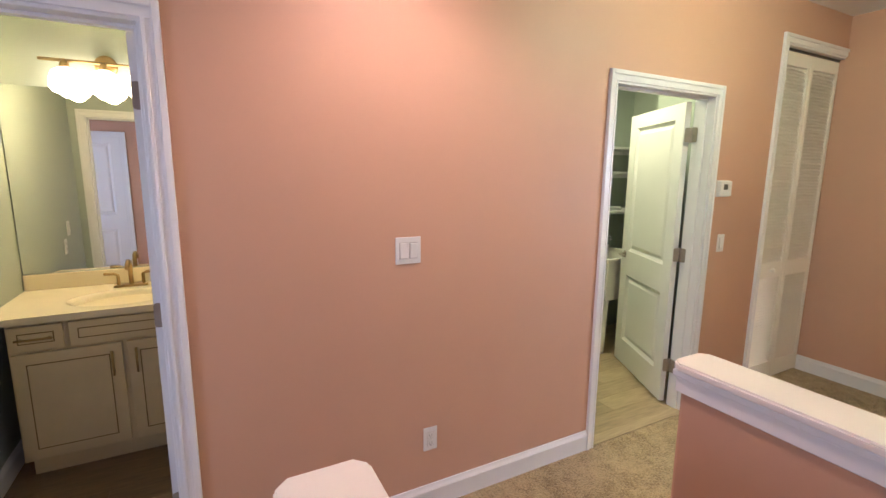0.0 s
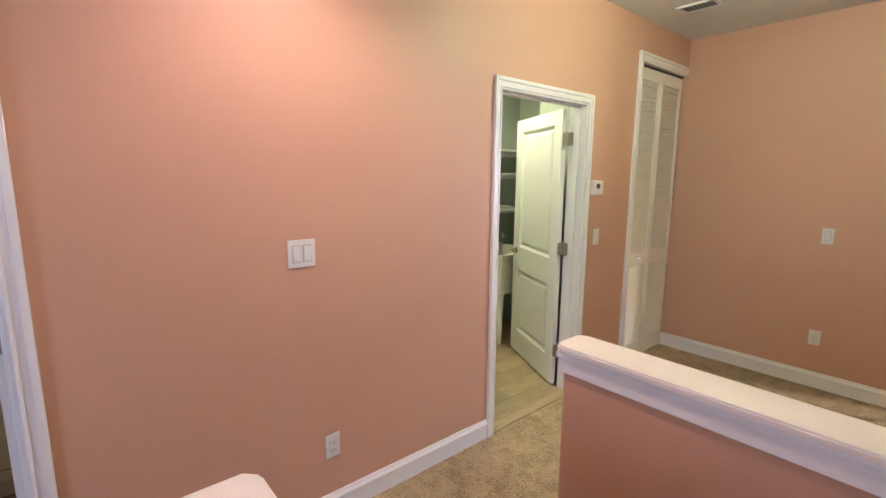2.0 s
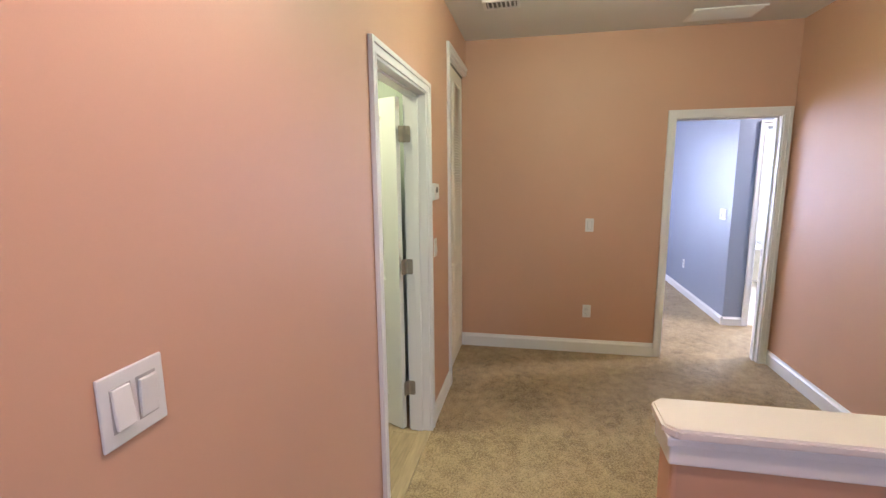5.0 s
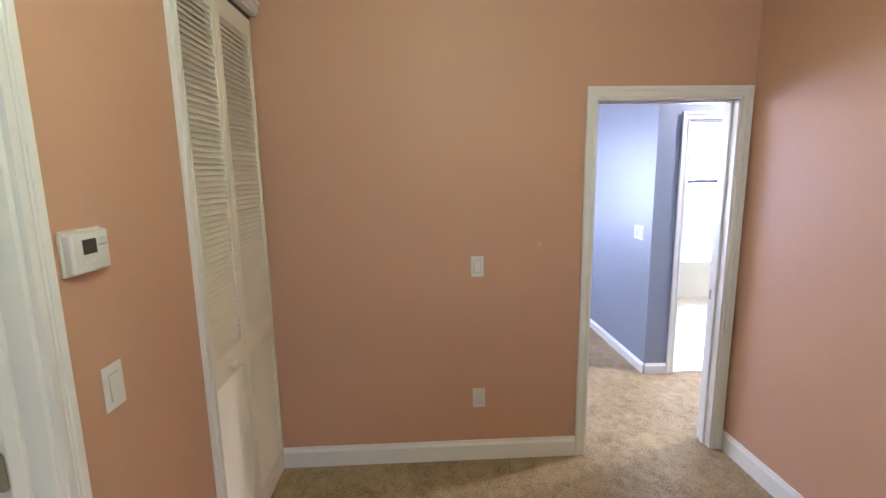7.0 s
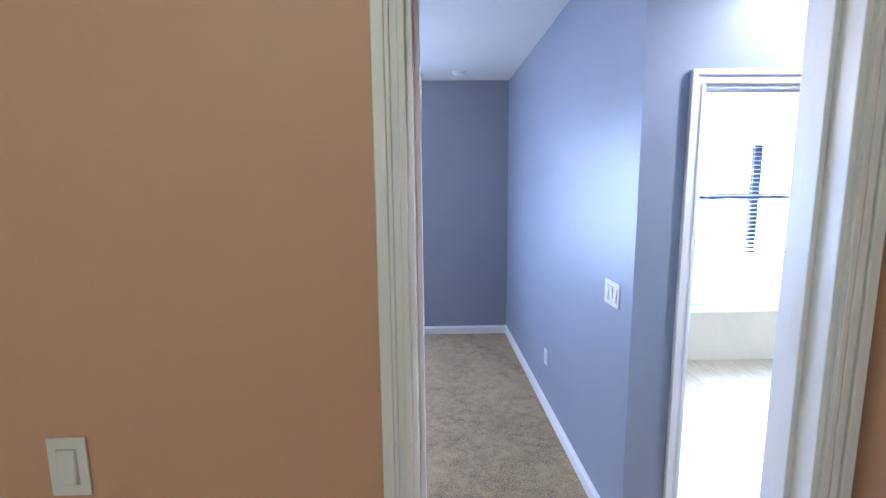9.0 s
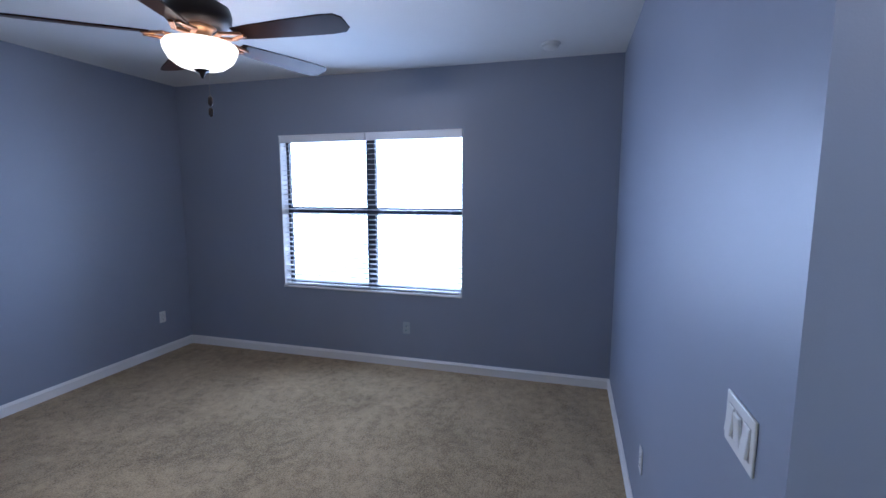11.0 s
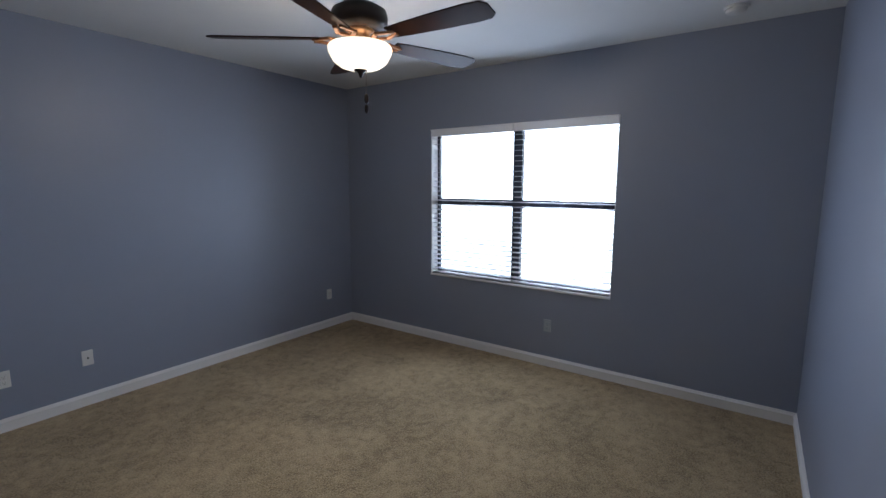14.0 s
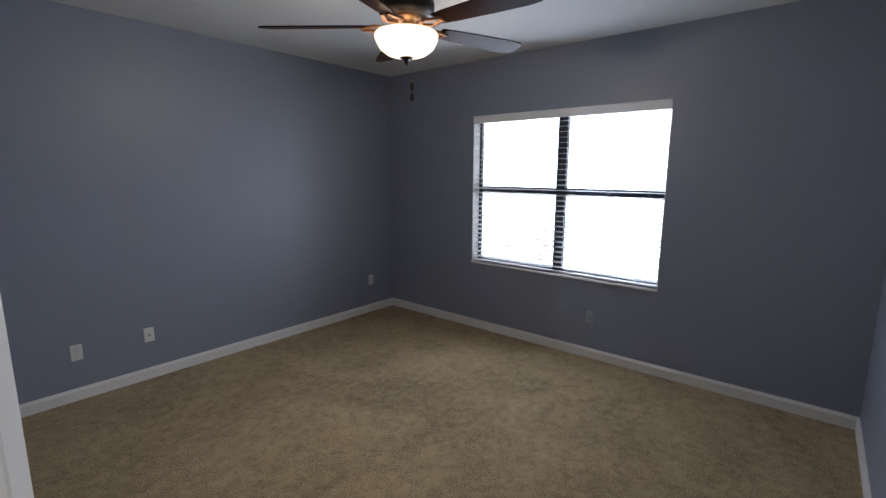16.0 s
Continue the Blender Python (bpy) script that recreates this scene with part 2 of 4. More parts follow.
def wall(name, axis, at, thick, a0, a1, z1, holes, low_mat, high_mat, label):
    """A wall from a0 to a1 with its faces at 'at' and at + thick; holes are (from, to, bottom, top)."""
    bm = bmesh.new()

    def piece(p, q, b, t):
        if q - p > 1e-4 and t - b > 1e-4:
            box(bm, *((at, at + thick, p, q) if axis == "x" else (p, q, at, at + thick)), b, t)

    pos = a0
    for h0, h1, hb, ht in sorted(holes):
        piece(pos, h0, 0, z1)
        piece(h0, h1, 0, hb)
        piece(h0, h1, ht, z1)
        pos = h1
    piece(pos, a1, 0, z1)
    k = 0 if axis == "x" else 1
    for f in bm.faces:
        f.material_index = 1 if f.calc_center_median()[k] > at + thick / 2 else 0
    return structure(name, bm, [low_mat, high_mat], label, "wall")


BASE_PROFILE = [(0, 0), (0.014, 0), (0.014, 0.088), (0.018, 0.092), (0.018, 0.104), (0.010, 0.118), (0.006, 0.132), (0, 0.132)]


def baseboard(a, b, normal):
    k = 0.68 if a[0] > 4.4 else 0.91
    ob = structure("baseboard", run_profile([(o, u * k) for o, u in BASE_PROFILE], (*a, 0), (*b, 0), (*normal, 0)), TRIM, "white moulded baseboard along the carpet", "baseboard")
    return ob


def door_frame(name, axis, at, thick, o0, o1, top, label, sides=(1, 1), right=True, cw=0.054):
    """Jamb lining, stops and stepped casing round an opening in a wall."""
    mid = (o0 + o1) / 2
    d = thing(name, (at, mid, 0) if axis == "x" else (mid, at, 0), label, "door frame", kind="structure")

    def b(p, q, f, g, z0, z1):
        return (f, g, p, q, z0, z1) if axis == "x" else (p, q, f, g, z0, z1)

    f, g = at - 0.003, at + thick + 0.003
    part("jamb", boxes(b(o0, o0 + 0.018, f, g, 0, top - 0.018), bevel=0.002), TRIM, d)
    if right:
        part("jamb", boxes(b(o1 - 0.018, o1, f, g, 0, top - 0.018), bevel=0.002), TRIM, d)
    part("head_jamb", boxes(b(o0, o1, f, g, top - 0.018, top), bevel=0.002), TRIM, d)
    sf, sg = at + 0.045, at + 0.078
    part("door_stop", boxes(b(o0 + 0.018, o0 + 0.030, sf, sg, 0, top - 0.030), bevel=0.002), TRIM, d)
    if right:
        part("door_stop", boxes(b(o1 - 0.030, o1 - 0.018, sf, sg, 0, top - 0.030), bevel=0.002), TRIM, d)
    part("door_stop", boxes(b(o0 + 0.018, o1 - 0.018, sf, sg, top - 0.030, top - 0.018), bevel=0.002), TRIM, d)
    for side, sign, face in ((sides[0], -1, at), (sides[1], 1, at + thick)):
        if not side:
            continue
        for k, (p, q) in enumerate(((o0 - cw + 0.006, o0 + 0.006), (o1 - 0.006, o1 + cw - 0.006))):
            if k == 1 and not right:
                continue
            c = part("casing", boxes(b(p, q, face, face + sign * 0.012, 0, top - 0.006), bevel=0.002), TRIM, d)
            outer = (p, p + 0.022) if k == 0 else (q - 0.022, q)
            inner = (q - 0.012, q) if k == 0 else (p, p + 0.012)
            part("back_band", boxes(b(*outer, face + sign * 0.012, face + sign * 0.020, 0, top + cw - 0.006), b(p + 0.024, q - 0.014, face + sign * 0.012, face + sign * 0.0155, 0, top - 0.006), bevel=0.0025), TRIM, c)
            part("bead", boxes(b(*inner, face + sign * 0.012, face + sign * 0.016, 0, top - 0.006), bevel=0.0015), TRIM, c)
        l0, l1 = o0 - cw + 0.006, (o1 + cw - 0.006 if right else o1)
        c = part("head_casing", boxes(b(l0, l1, face, face + sign * 0.012, top - 0.006, top + cw - 0.006), bevel=0.002), TRIM, d)
        part("back_band", boxes(b(l0 + 0.022, l1 - (0.022 if right else 0), face + sign * 0.012, face + sign * 0.020, top + cw - 0.028, top + cw - 0.006), bevel=0.0025), TRIM, c)
    return d


H = 2.73
N, E, S = 1.891, 4.377, -0.676      # hall faces: north wall, east wall, south wall
BX, BN, BS, BC = 8.478, 3.645, -0.70, 5.402   # bedroom: window wall, north, south, corner of the bathroom
DT = 2.047

# ---- structure ----
structure("floor", boxes((-2.3, 4.43, -0.8, 1.965, -0.12, 0), (4.43, 8.6, -0.76, 3.7, -0.12, 0), (4.43, 5.476, -3.0, -0.76, -0.12, 0)), CARPET_H, "beige cut-pile carpet with trodden marks", "carpet")
structure("ceiling", boxes((-2.4, 8.7, -4.6, 4.1, H, H + 0.15)), CEIL, "white textured flat ceiling", "ceiling")
wall("wall_north", "y", N, 0.12, -2.2, E, H, [(-0.78, -0.026, 0, DT), (2.014, 2.878, 0, DT + 0.015), (3.555, E, 0, 2.452)], PINK, SAGE, "salmon pink painted hall wall with three openings")
wall("wall_east", "x", E, 0.12, -3.0, BN, H, [(-0.613, 0.183, 0, DT)], PINK, BLUE, "pink hall wall, blue-grey on its bedroom side")
wall("wall_south", "y", S - 0.12, 0.12, -2.2, E, H, [(-1.62, -0.86, 0, DT), (-0.46, 0.10, 0, DT)], PINK, PINK, "salmon pink painted hall wall, satin sheen")
wall("wall_west", "x", -2.32, 0.12, -0.86, 2.025, H, [(0.1, 1.1, 0.9, 2.1)], PINK, PINK, "pink wall closing the hall")
wall("bedroom_wall_north", "y", BN, 0.12, 4.367, BX + 0.15, H, [], BLUE, BLUE, "blue-grey painted bedroom wall")
wall("bathroom_wall_window", "x", BX, 0.15, -4.4, BS - 0.06, H, [(-4.2, -2.80, 0.85, 2.12)], CREAM, CREAM, "cream bathroom wall with a window above the tub")
wall("bedroom_wall_window", "x", BX, 0.15, BS - 0.06, BN, H, [(0.584, 2.432, 0.724, 2.196)], BLUE, CREAM, "blue-grey painted wall with a wide window")
wall("bedroom_wall_south", "y", BS - 0.12, 0.12, BC, BX, H, [], CREAM, BLUE, "blue-grey painted wall ending at a corner")
wall("bathroom_wall_west", "x", BC, 0.12, -3.0, BS - 0.12, H, [(-1.70, -0.93, 0, DT)], BLUE, CREAM, "blue-grey wall with the bathroom doorway")
wall("vestibule_wall", "y", -3.12, 0.12, 4.367, BC + 0.12, H, [], BLUE, BLUE, "plain wall closing the vestibule")
wall("bathroom_wall_south", "y", -4.4, 0.12, BC, BX, H, [], CREAM, CREAM, "plain cream bathroom wall")
wall("bathroom_wall_end", "x", BC, 0.12, -4.28, -3.12, H, [], CREAM, CREAM, "plain cream bathroom wall")
wall("powder_wall_west", "x", -1.0, 0.12, 2.025, 3.6, H, [], SAGE, SAGE, "sage green bathroom wall")
wall("powder_wall_north", "y", 3.6, 0.12, -1.0, 0.7, H, [], SAGE, SAGE, "sage green bathroom wall behind a mirror")
wall("powder_wall_east", "x", 0.6, 0.12, 2.025, 3.6, H, [], SAGE, SAGE, "sage green bathroom wall")
wall("laundry_wall_west", "x", 1.75, 0.12, 2.025, 3.40, H, [], SAGE, SAGE, "sage grey laundry wall")
wall("laundry_wall_north", "y", 3.40, 0.12, 1.75, 4.1, H, [], SAGE, SAGE, "sage grey laundry wall behind shelves")
wall("laundry_wall_east", "x", 3.95, 0.12, 2.72, 3.40, H, [], SAGE, SAGE, "sage grey laundry wall")
wall("closet_wall_north", "y", 2.62, 0.10, 3.42, 4.367, H, [], SAGE, SAGE, "plain wall at the back of the closet")
wall("closet_wall_west", "x", 3.42, 0.10, 2.025, 2.62, H, [], SAGE, SAGE, "plain wall at the side of the closet")
structure("floor_closet", boxes((3.42, 4.367, 1.965, 2.62, -0.12, -0.002)), CARPET_H, "beige carpet inside the closet", "carpet")

for a, b, n in (((0.024, N), (1.964, N), (0, -1)), ((2.928, N), (3.505, N), (0, -1)), ((-2.2, N), (-0.832, N), (0, -1)),
                ((E, 0.233), (E, 1.95), (-1, 0)), ((0.356, S), (E, S), (0, 1)), ((-0.812, S), (-0.508, S), (0, 1)), ((-2.2, S), (-1.668, S), (0, 1)),
                ((BX, BS), (BX, BN), (-1, 0)), ((4.497, BN), (BX, BN), (0, -1)), ((BC, BS), (BX, BS), (0, 1)),
                ((BC, BS - 0.004), (BC, -0.882), (-1, 0)), ((BC, -3.0), (BC, -1.77), (-1, 0)), ((4.497, 0.25), (4.497, BN), (1, 0)), ((4.497, -3.0), (4.497, -0.66), (1, 0)),
                ((-0.88, 2.1), (-0.88, 3.6), (1, 0)), ((0.6, 2.03), (0.6, 3.6), (-1, 0))):
    baseboard(a, b, n)

# floors of planks, each piece its own
FLOORS = []


def plank_floor(name, x0, x1, y0, y1, pw, pl, material, label, along_x=True, gap=0.002):
    f = structure(name, boxes((x0, x1, y0, y1, -0.12, -0.006)), GLAZE, label, "floor")
    FLOORS.append((f, x0, x1, y0, y1, pw, pl, material, along_x, gap))
    return f


plank_floor("floor_powder_room", -0.88, 0.6, 1.965, 3.6, 0.15, 0.9, PLANKD, "brown wood-look plank floor of the bathroom")
plank_floor("floor_laundry", 1.87, 3.95, 1.965, 3.40, 0.16, 0.95, PLANK, "tan wood-look plank floor of the laundry")
plank_floor("floor_bathroom", 5.476, BX, -4.28, BS - 0.12, 0.18, 1.2, PLANKB, "pale tan wood-look plank floor of the bathroom")
structure("threshold", prism([(2.032, 1.885), (2.860, 1.885), (2.860, 1.962), (2.032, 1.962)], 0, 0.008, 0.003), PLANK, "tan threshold strip between carpet and planks", "threshold")
structure("threshold", prism([(5.402, -1.68), (5.470, -1.68), (5.470, -0.96), (5.402, -0.96)], 0, 0.008, 0.003), PLANKB, "pale threshold strip between carpet and planks", "threshold")

# door frames
D1 = door_frame("door_1", "y", N, 0.12, -0.78, -0.026, DT, "white stepped casing round the bathroom doorway")
D2 = door_frame("door_2", "y", N, 0.12, 2.014, 2.878, DT + 0.015, "white stepped casing round the laundry doorway")
D3 = door_frame("door_3", "x", E, 0.12, -0.613, 0.183, DT, "white stepped casing round the bedroom doorway")
D4 = door_frame("door_4", "y", N, 0.12, 3.555, 4.366, 2.452, "white casing round the louvred closet opening", sides=(1, 0), right=False)
D5 = door_frame("door_5", "x", BC, 0.12, -1.70, -0.93, DT, "white stepped casing round the bathroom doorway")
D6 = door_frame("door_6", "y", S - 0.12, 0.12, -1.62, -0.86, DT, "white casing round a closed hall door", sides=(0, 1))
D7 = door_frame("door_7", "y", S - 0.12, 0.12, -0.46, 0.10, DT, "white casing round a closed hall door", sides=(0, 1))
part("strike_plate", boxes((E + 0.082, E + 0.112, -0.5955, -0.594, 0.90, 0.96), bevel=0.0005), NICKEL, D3, "small satin nickel strike plate")


def hinge(parent, place, first, second):
    """Two rounded leaves on a knuckle, each turned to its own angle."""
    h = lathe([(0.0062, -0.047), (0.0062, -0.016), (0.0055, -0.015), (0.0062, -0.014), (0.0062, 0.014), (0.0055, 0.015), (0.0062, 0.016), (0.0062, 0.047)], (0, 0, 0), 12)
    for a in (first, second):
        q = prism([(0.004, -0.046), (0.031, -0.046), (0.038, -0.043), (0.041, -0.036), (0.041, 0.036), (0.038, 0.043), (0.031, 0.046), (0.004, 0.046)], -0.0015, 0.0015)
        for u, v in ((0.018, 0.030), (0.030, 0.0), (0.018, -0.030)):
            head = lathe([(0.0042, 0.0016), (0.0036, 0.0026), (0.0010, 0.0028)], (u, v, 0), 10)
            screw = bpy.data.meshes.new("t")
            head.to_mesh(screw)
            q.from_mesh(screw)
            head.free()
            bpy.data.meshes.remove(screw)
        q.transform(Matrix.Rotation(a, 4, "Z") @ Matrix.Rotation(radians(90), 4, "X"))
        tmp = bpy.data.meshes.new("t")
        q.to_mesh(tmp)
        h.from_mesh(tmp)
        q.free()
        bpy.data.meshes.remove(tmp)
    h.transform(Matrix.Translation(place))
    return part("hinge", h, NICKEL, parent, "satin nickel hinge")


def door_leaf(parent, width, pivot, angle, material, handle=True):
    """A two-panel moulded door, its hinge edge at pivot, turned by angle; built along +x with its face to -y."""
    m = Matrix.Translation(pivot) @ Matrix.Rotation(angle, 4, "Z")
    t, h = 0.035, 2.038
    rail = [(0.012, 0.215), (0.765, 0.965), (h - 0.10, h)]
    bm = boxes((0, 0.115, 0, t, 0.012, h), (width - 0.115, width, 0, t, 0.012, h), *[(0.115, width - 0.115, 0, t, a, b) for a, b in rail])
    bm.transform(m)
    leaf = part("leaf", bm, material, parent)
    for z0, z1 in ((0.215, 0.765), (0.965, h - 0.10)):
        p = bmesh.new()
        # raised field with sloped sides inside the sunk panel
        for y_face, sign in ((0.010, -1), (t - 0.010, 1)):
            rows = [(0.0, 0.004), (0.004, -0.001), (0.022, -0.013), (0.028, -0.013), (0.050, -0.002), (0.056, -0.001)]
            loops = []
            for ins, up in rows:
                yy = y_face + sign * (up + 0.006)
                loops.append([p.verts.new(v) for v in ((0.115 + ins, yy, z0 + ins), (width - 0.115 - ins, yy, z0 + ins), (width - 0.115 - ins, yy, z1 - ins), (0.115 + ins, yy, z1 - ins))])
            for a, b in zip(loops, loops[1:]):
                for i in range(4):
                    p.faces.new((a[i], a[(i + 1) % 4], b[(i + 1) % 4], b[i]))
            p.faces.new(loops[-1])
        bmesh.ops.recalc_face_normals(p, faces=p.faces)
        p.transform(m)
        part("panel", p, material, leaf)
    if handle:
        for s in (-1, 1):
            y = 0 if s < 0 else t
            k = lathe([(0.030, 0), (0.030, 0.006), (0.012, 0.010), (0.012, 0.040)], (0, 0, 0), 20)
            k.transform(Matrix.Translation((width - 0.062, y, 0.93)) @ Matrix.Rotation(radians(90 * -s), 4, "X"))
            box(k, width - 0.165, width - 0.052, y + s * 0.036, y + s * 0.050, 0.921, 0.939, bevel=0.004)
            k.transform(m)
            part("door_handle", k, NICKEL, leaf, "satin nickel lever handle")
    return leaf


ang = math.atan2(0.72, 0.36)
laundry_door = thing("laundry_door", (2.86, 2.05, 0), "white two-panel door standing open into the laundry", "door")
door_leaf(laundry_door, 0.80, (2.872, 2.047, 0), ang, TRIM)
for z in (0.29, 1.06, 1.83):
    hinge(laundry_door, (2.856, 2.022, z), radians(153), radians(-92))
bath_door = thing("bathroom_door", (-0.06, 2.04, 0), "white two-panel door standing wide open into the bathroom", "door")
door_leaf(bath_door, 0.68, (-0.052, 2.045, 0), radians(89), TRIM, handle=False)
for z in (0.29, 1.06, 1.83):
    hinge(bath_door, (-0.046, 2.036, z), math.pi, -math.pi / 2)

bed_door = thing("bedroom_door", (4.51, 0.17, 0), "white two-panel door standing wide open into the bedroom", "door")
door_leaf(bed_door, 0.758, (4.510, 0.165, 0), radians(70.5), TRIM)
for z in (0.29, 1.06, 1.83):
    hinge(bed_door, (4.506, 0.158, z), radians(75), math.pi)

for x0, x1 in ((-1.602, -0.878), (-0.442, 0.082)):
    hd = thing("hall_door", ((x0 + x1) / 2, S - 0.04, 0), "white two-panel door, closed", "door", "hall doors")
    door_leaf(hd, x1 - x0 - 0.006, (x1 - 0.003, S - 0.005, 0), math.pi, TRIM)

# half walls round the stair head, each with a moulded cap
for x0, x1, yend, lab in ((1.323, 1.483, 0.978, "pink half wall with a white cap beside the stair"), (0.176, 0.356, 0.948, "pink half wall with a white cap at the stair head")):
    hw = thing("half_wall", ((x0 + x1) / 2, 0.1, 0), lab, "half wall", "half walls of the stair", "structure")
    part("body", boxes((x0 + 0.026, x1 - 0.026, S, yend - 0.026, 0, 0.994), bevel=0.012), PINK, hw)
    c = 0.026
    part("cap", prism([(x0, S), (x1, S), (x1, yend - c), (x1 - c, yend), (x0 + c, yend), (x0, yend - c)], 1.002, 1.027, 0.006), CAPW, hw, "smooth white cap with clipped corners")
    part("moulding", boxes((x0 + 0.008, x1 - 0.008, S, yend - 0.008, 0.981, 1.002), (x0 + 0.016, x1 - 0.016, S, yend - 0.016, 0.931, 0.981), bevel=0.004), TRIM, hw, "white cove moulding")
    part("skirting", boxes((x0 + 0.012, x1 - 0.012, S, yend - 0.012, 0, 0.12), bevel=0.004), TRIM, hw, "white skirting")

# ---- louvred bifold closet door ----
bifold = thing("bifold_door", (3.95, 1.95, 0), "ivory louvred bifold closet doors, closed, one small knob", "closet door")
for i, (x0, x1) in enumerate(((3.575, 3.964), (3.968, 4.357))):
    y0, y1 = 1.922, 1.950
    zt = 2.414
    leaf = part("leaf", boxes((x0, x0 + 0.036, y0, y1, 0.012, zt), (x1 - 0.036, x1, y0, y1, 0.012, zt), (x0 + 0.036, x1 - 0.036, y0, y1, 0.012, 0.15),
                              (x0 + 0.036, x1 - 0.036, y0, y1, 0.83, 0.95), (x0 + 0.036, x1 - 0.036, y0, y1, zt - 0.09, zt), bevel=0.002), LOUVRE, bifold)
    sl = bmesh.new()
    box(sl, x0 + 0.034, x1 - 0.034, -0.0165, 0.0165, -0.003, 0.003, bevel=0.0015)
    sl.transform(Matrix.Rotation(radians(52), 4, "X"))
    bmesh.ops.translate(sl, verts=sl.verts, vec=Vector((-3.95, -1.95, 0)))
    slat_mesh = mesh_of("slat", sl, LOUVRE)
    for za, zb in ((0.15, 0.83), (0.95, zt - 0.09)):
        count = round((zb - za) / 0.0225)
        for k in range(count):
            s = new("slat", slat_mesh)
            s.parent = leaf
            s.location = (0, (y0 + y1) / 2, za + (k + 0.5) * (zb - za) / count)
    if i == 0:
        knob = lathe([(0.008, 0), (0.008, 0.012), (0.017, 0.020), (0.016, 0.030), (0.006, 0.035)], (0, 0, 0), 20)
        knob.transform(Matrix.Translation((3.775, y0, 0.89)) @ Matrix.Rotation(radians(90), 4, "X"))
        part("knob", knob, LOUVRE, leaf, "small round ivory knob")
track = part("track", boxes((3.574, 4.356, 1.918, 1.954, 2.418, 2.430)), DARKP, bifold, "dark top track")


# ---- wall plates ----
def plate(place, out, gangs, what, label):
    """A cover plate whose back lies on the wall at place; out is the wall's normal, gangs its width in units."""
    ang = math.atan2(out[1], out[0]) + math.pi / 2
    m = Matrix.Translation(place) @ Matrix.Rotation(ang, 4, "Z")
    w = 0.070 + 0.046 * (gangs - 1)
    ob = thing("light_switch" if what == "switch" else what, place, label, {"switch": "switch", "outlet": "outlet", "cable_jack": "wall jack"}[what])
    b = boxes((-w / 2, w / 2, -0.006, 0, -0.0575, 0.0575), bevel=0.0025)
    b.transform(m)
    part("plate", b, PLATE, ob)
    for g in range(gangs):
        cx = (g - (gangs - 1) / 2) * 0.046
        if what == "switch":
            # grey strip round the rocker, painting the shade of its gap
            b = boxes((cx - 0.0185, cx + 0.0185, -0.0066, -0.005, -0.0355, 0.0355), bevel=0.0005)
            b.transform(m)
            bz = part("bezel", b, SHADOWP, ob, "grey strip painted for the shade round the rocker")
            b = bmesh.new()
            box(b, cx - 0.0162, cx + 0.0162, -0.0115, -0.005, -0.0325, 0.0325, bevel=0.002)
            b.transform(m @ Matrix.Rotation(radians(5 if g % 2 else -5), 4, "X"))
            part("rocker", b, PLATE, bz)
        elif what == "outlet":
            for cz in (-0.020, 0.020):
                b = boxes((cx - 0.0165, cx + 0.0165, -0.0085, -0.005, cz - 0.0145, cz + 0.0145), bevel=0.002)
                b.transform(m)
                s = part("socket", b, PLATE, ob)
                # shade round the socket, put in as a grey strip
                b = boxes((cx - 0.0178, cx + 0.0178, -0.0064, -0.005, cz - 0.0158, cz + 0.0158), bevel=0.0005)
                b.transform(m)
                part("recess", b, SHADOWP, s, "grey strip painted for the shade round the socket")
                b = boxes((cx - 0.0075, cx - 0.0055, -0.0091, -0.0085, cz - 0.004, cz + 0.005), (cx + 0.0055, cx + 0.0075, -0.0091, -0.0085, cz - 0.004, cz + 0.005), (cx - 0.0025, cx + 0.0025, -0.0091, -0.0085, cz - 0.011, cz - 0.007))
                b.transform(m)
                part("slots", b, DARKP, s)
        else:
            b = lathe([(0.006, 0), (0.006, 0.010), (0.003, 0.012)], (0, 0, 0), 12)
            b.transform(m @ Matrix.Translation((cx, -0.005, 0)) @ Matrix.Rotation(radians(90), 4, "X"))
            part("connector", b, DARKP, ob)
    return ob


plate((0.854, N, 1.256), (0, -1), 2, "switch", "white double rocker switch on the pink wall")
plate((0.962, N, 0.356), (0, -1), 1, "outlet", "white outlet low on the pink wall")
plate((3.064, N, 1.146), (0, -1), 1, "switch", "white rocker switch beside the laundry door")
plate((E, 0.806, 1.157), (-1, 0), 1, "switch", "white rocker switch on the end wall")
plate((E, 0.800, 0.385), (-1, 0), 1, "outlet", "white outlet low on the end wall")
plate((2.96, S, 0.36), (0, 1), 1, "outlet", "white outlet low on the pink side wall")
plate((5.606, BS, 1.156), (0, 1), 3, "switch", "white triple rocker switch on the blue wall")
plate((6.75, BS, 0.40), (0, 1), 1, "outlet", "white outlet low on the blue wall")
plate((5.342, BN, 0.355), (0, -1), 1, "outlet", "white outlet low on the dark blue wall")
plate((5.803, BN, 0.36), (0, -1), 1, "cable_jack", "white cable jack plate with a black connector")
plate((8.123, BN, 0.385), (0, -1), 1, "outlet", "white outlet near the bedroom corner")
plate((-0.88, 2.47, 1.12), (1, 0), 1, "switch", "white rocker switch on the bathroom side wall")
plate((-0.88, 2.60, 0.99), (1, 0), 1, "outlet", "white outlet above the vanity")
PLATE = mat("grey_plastic", (0.34, 0.37, 0.42), 0.35, vary=0.01, bump=0)
plate((BX, 1.122, 0.38), (-1, 0), 1, "outlet", "pale grey outlet under the window")

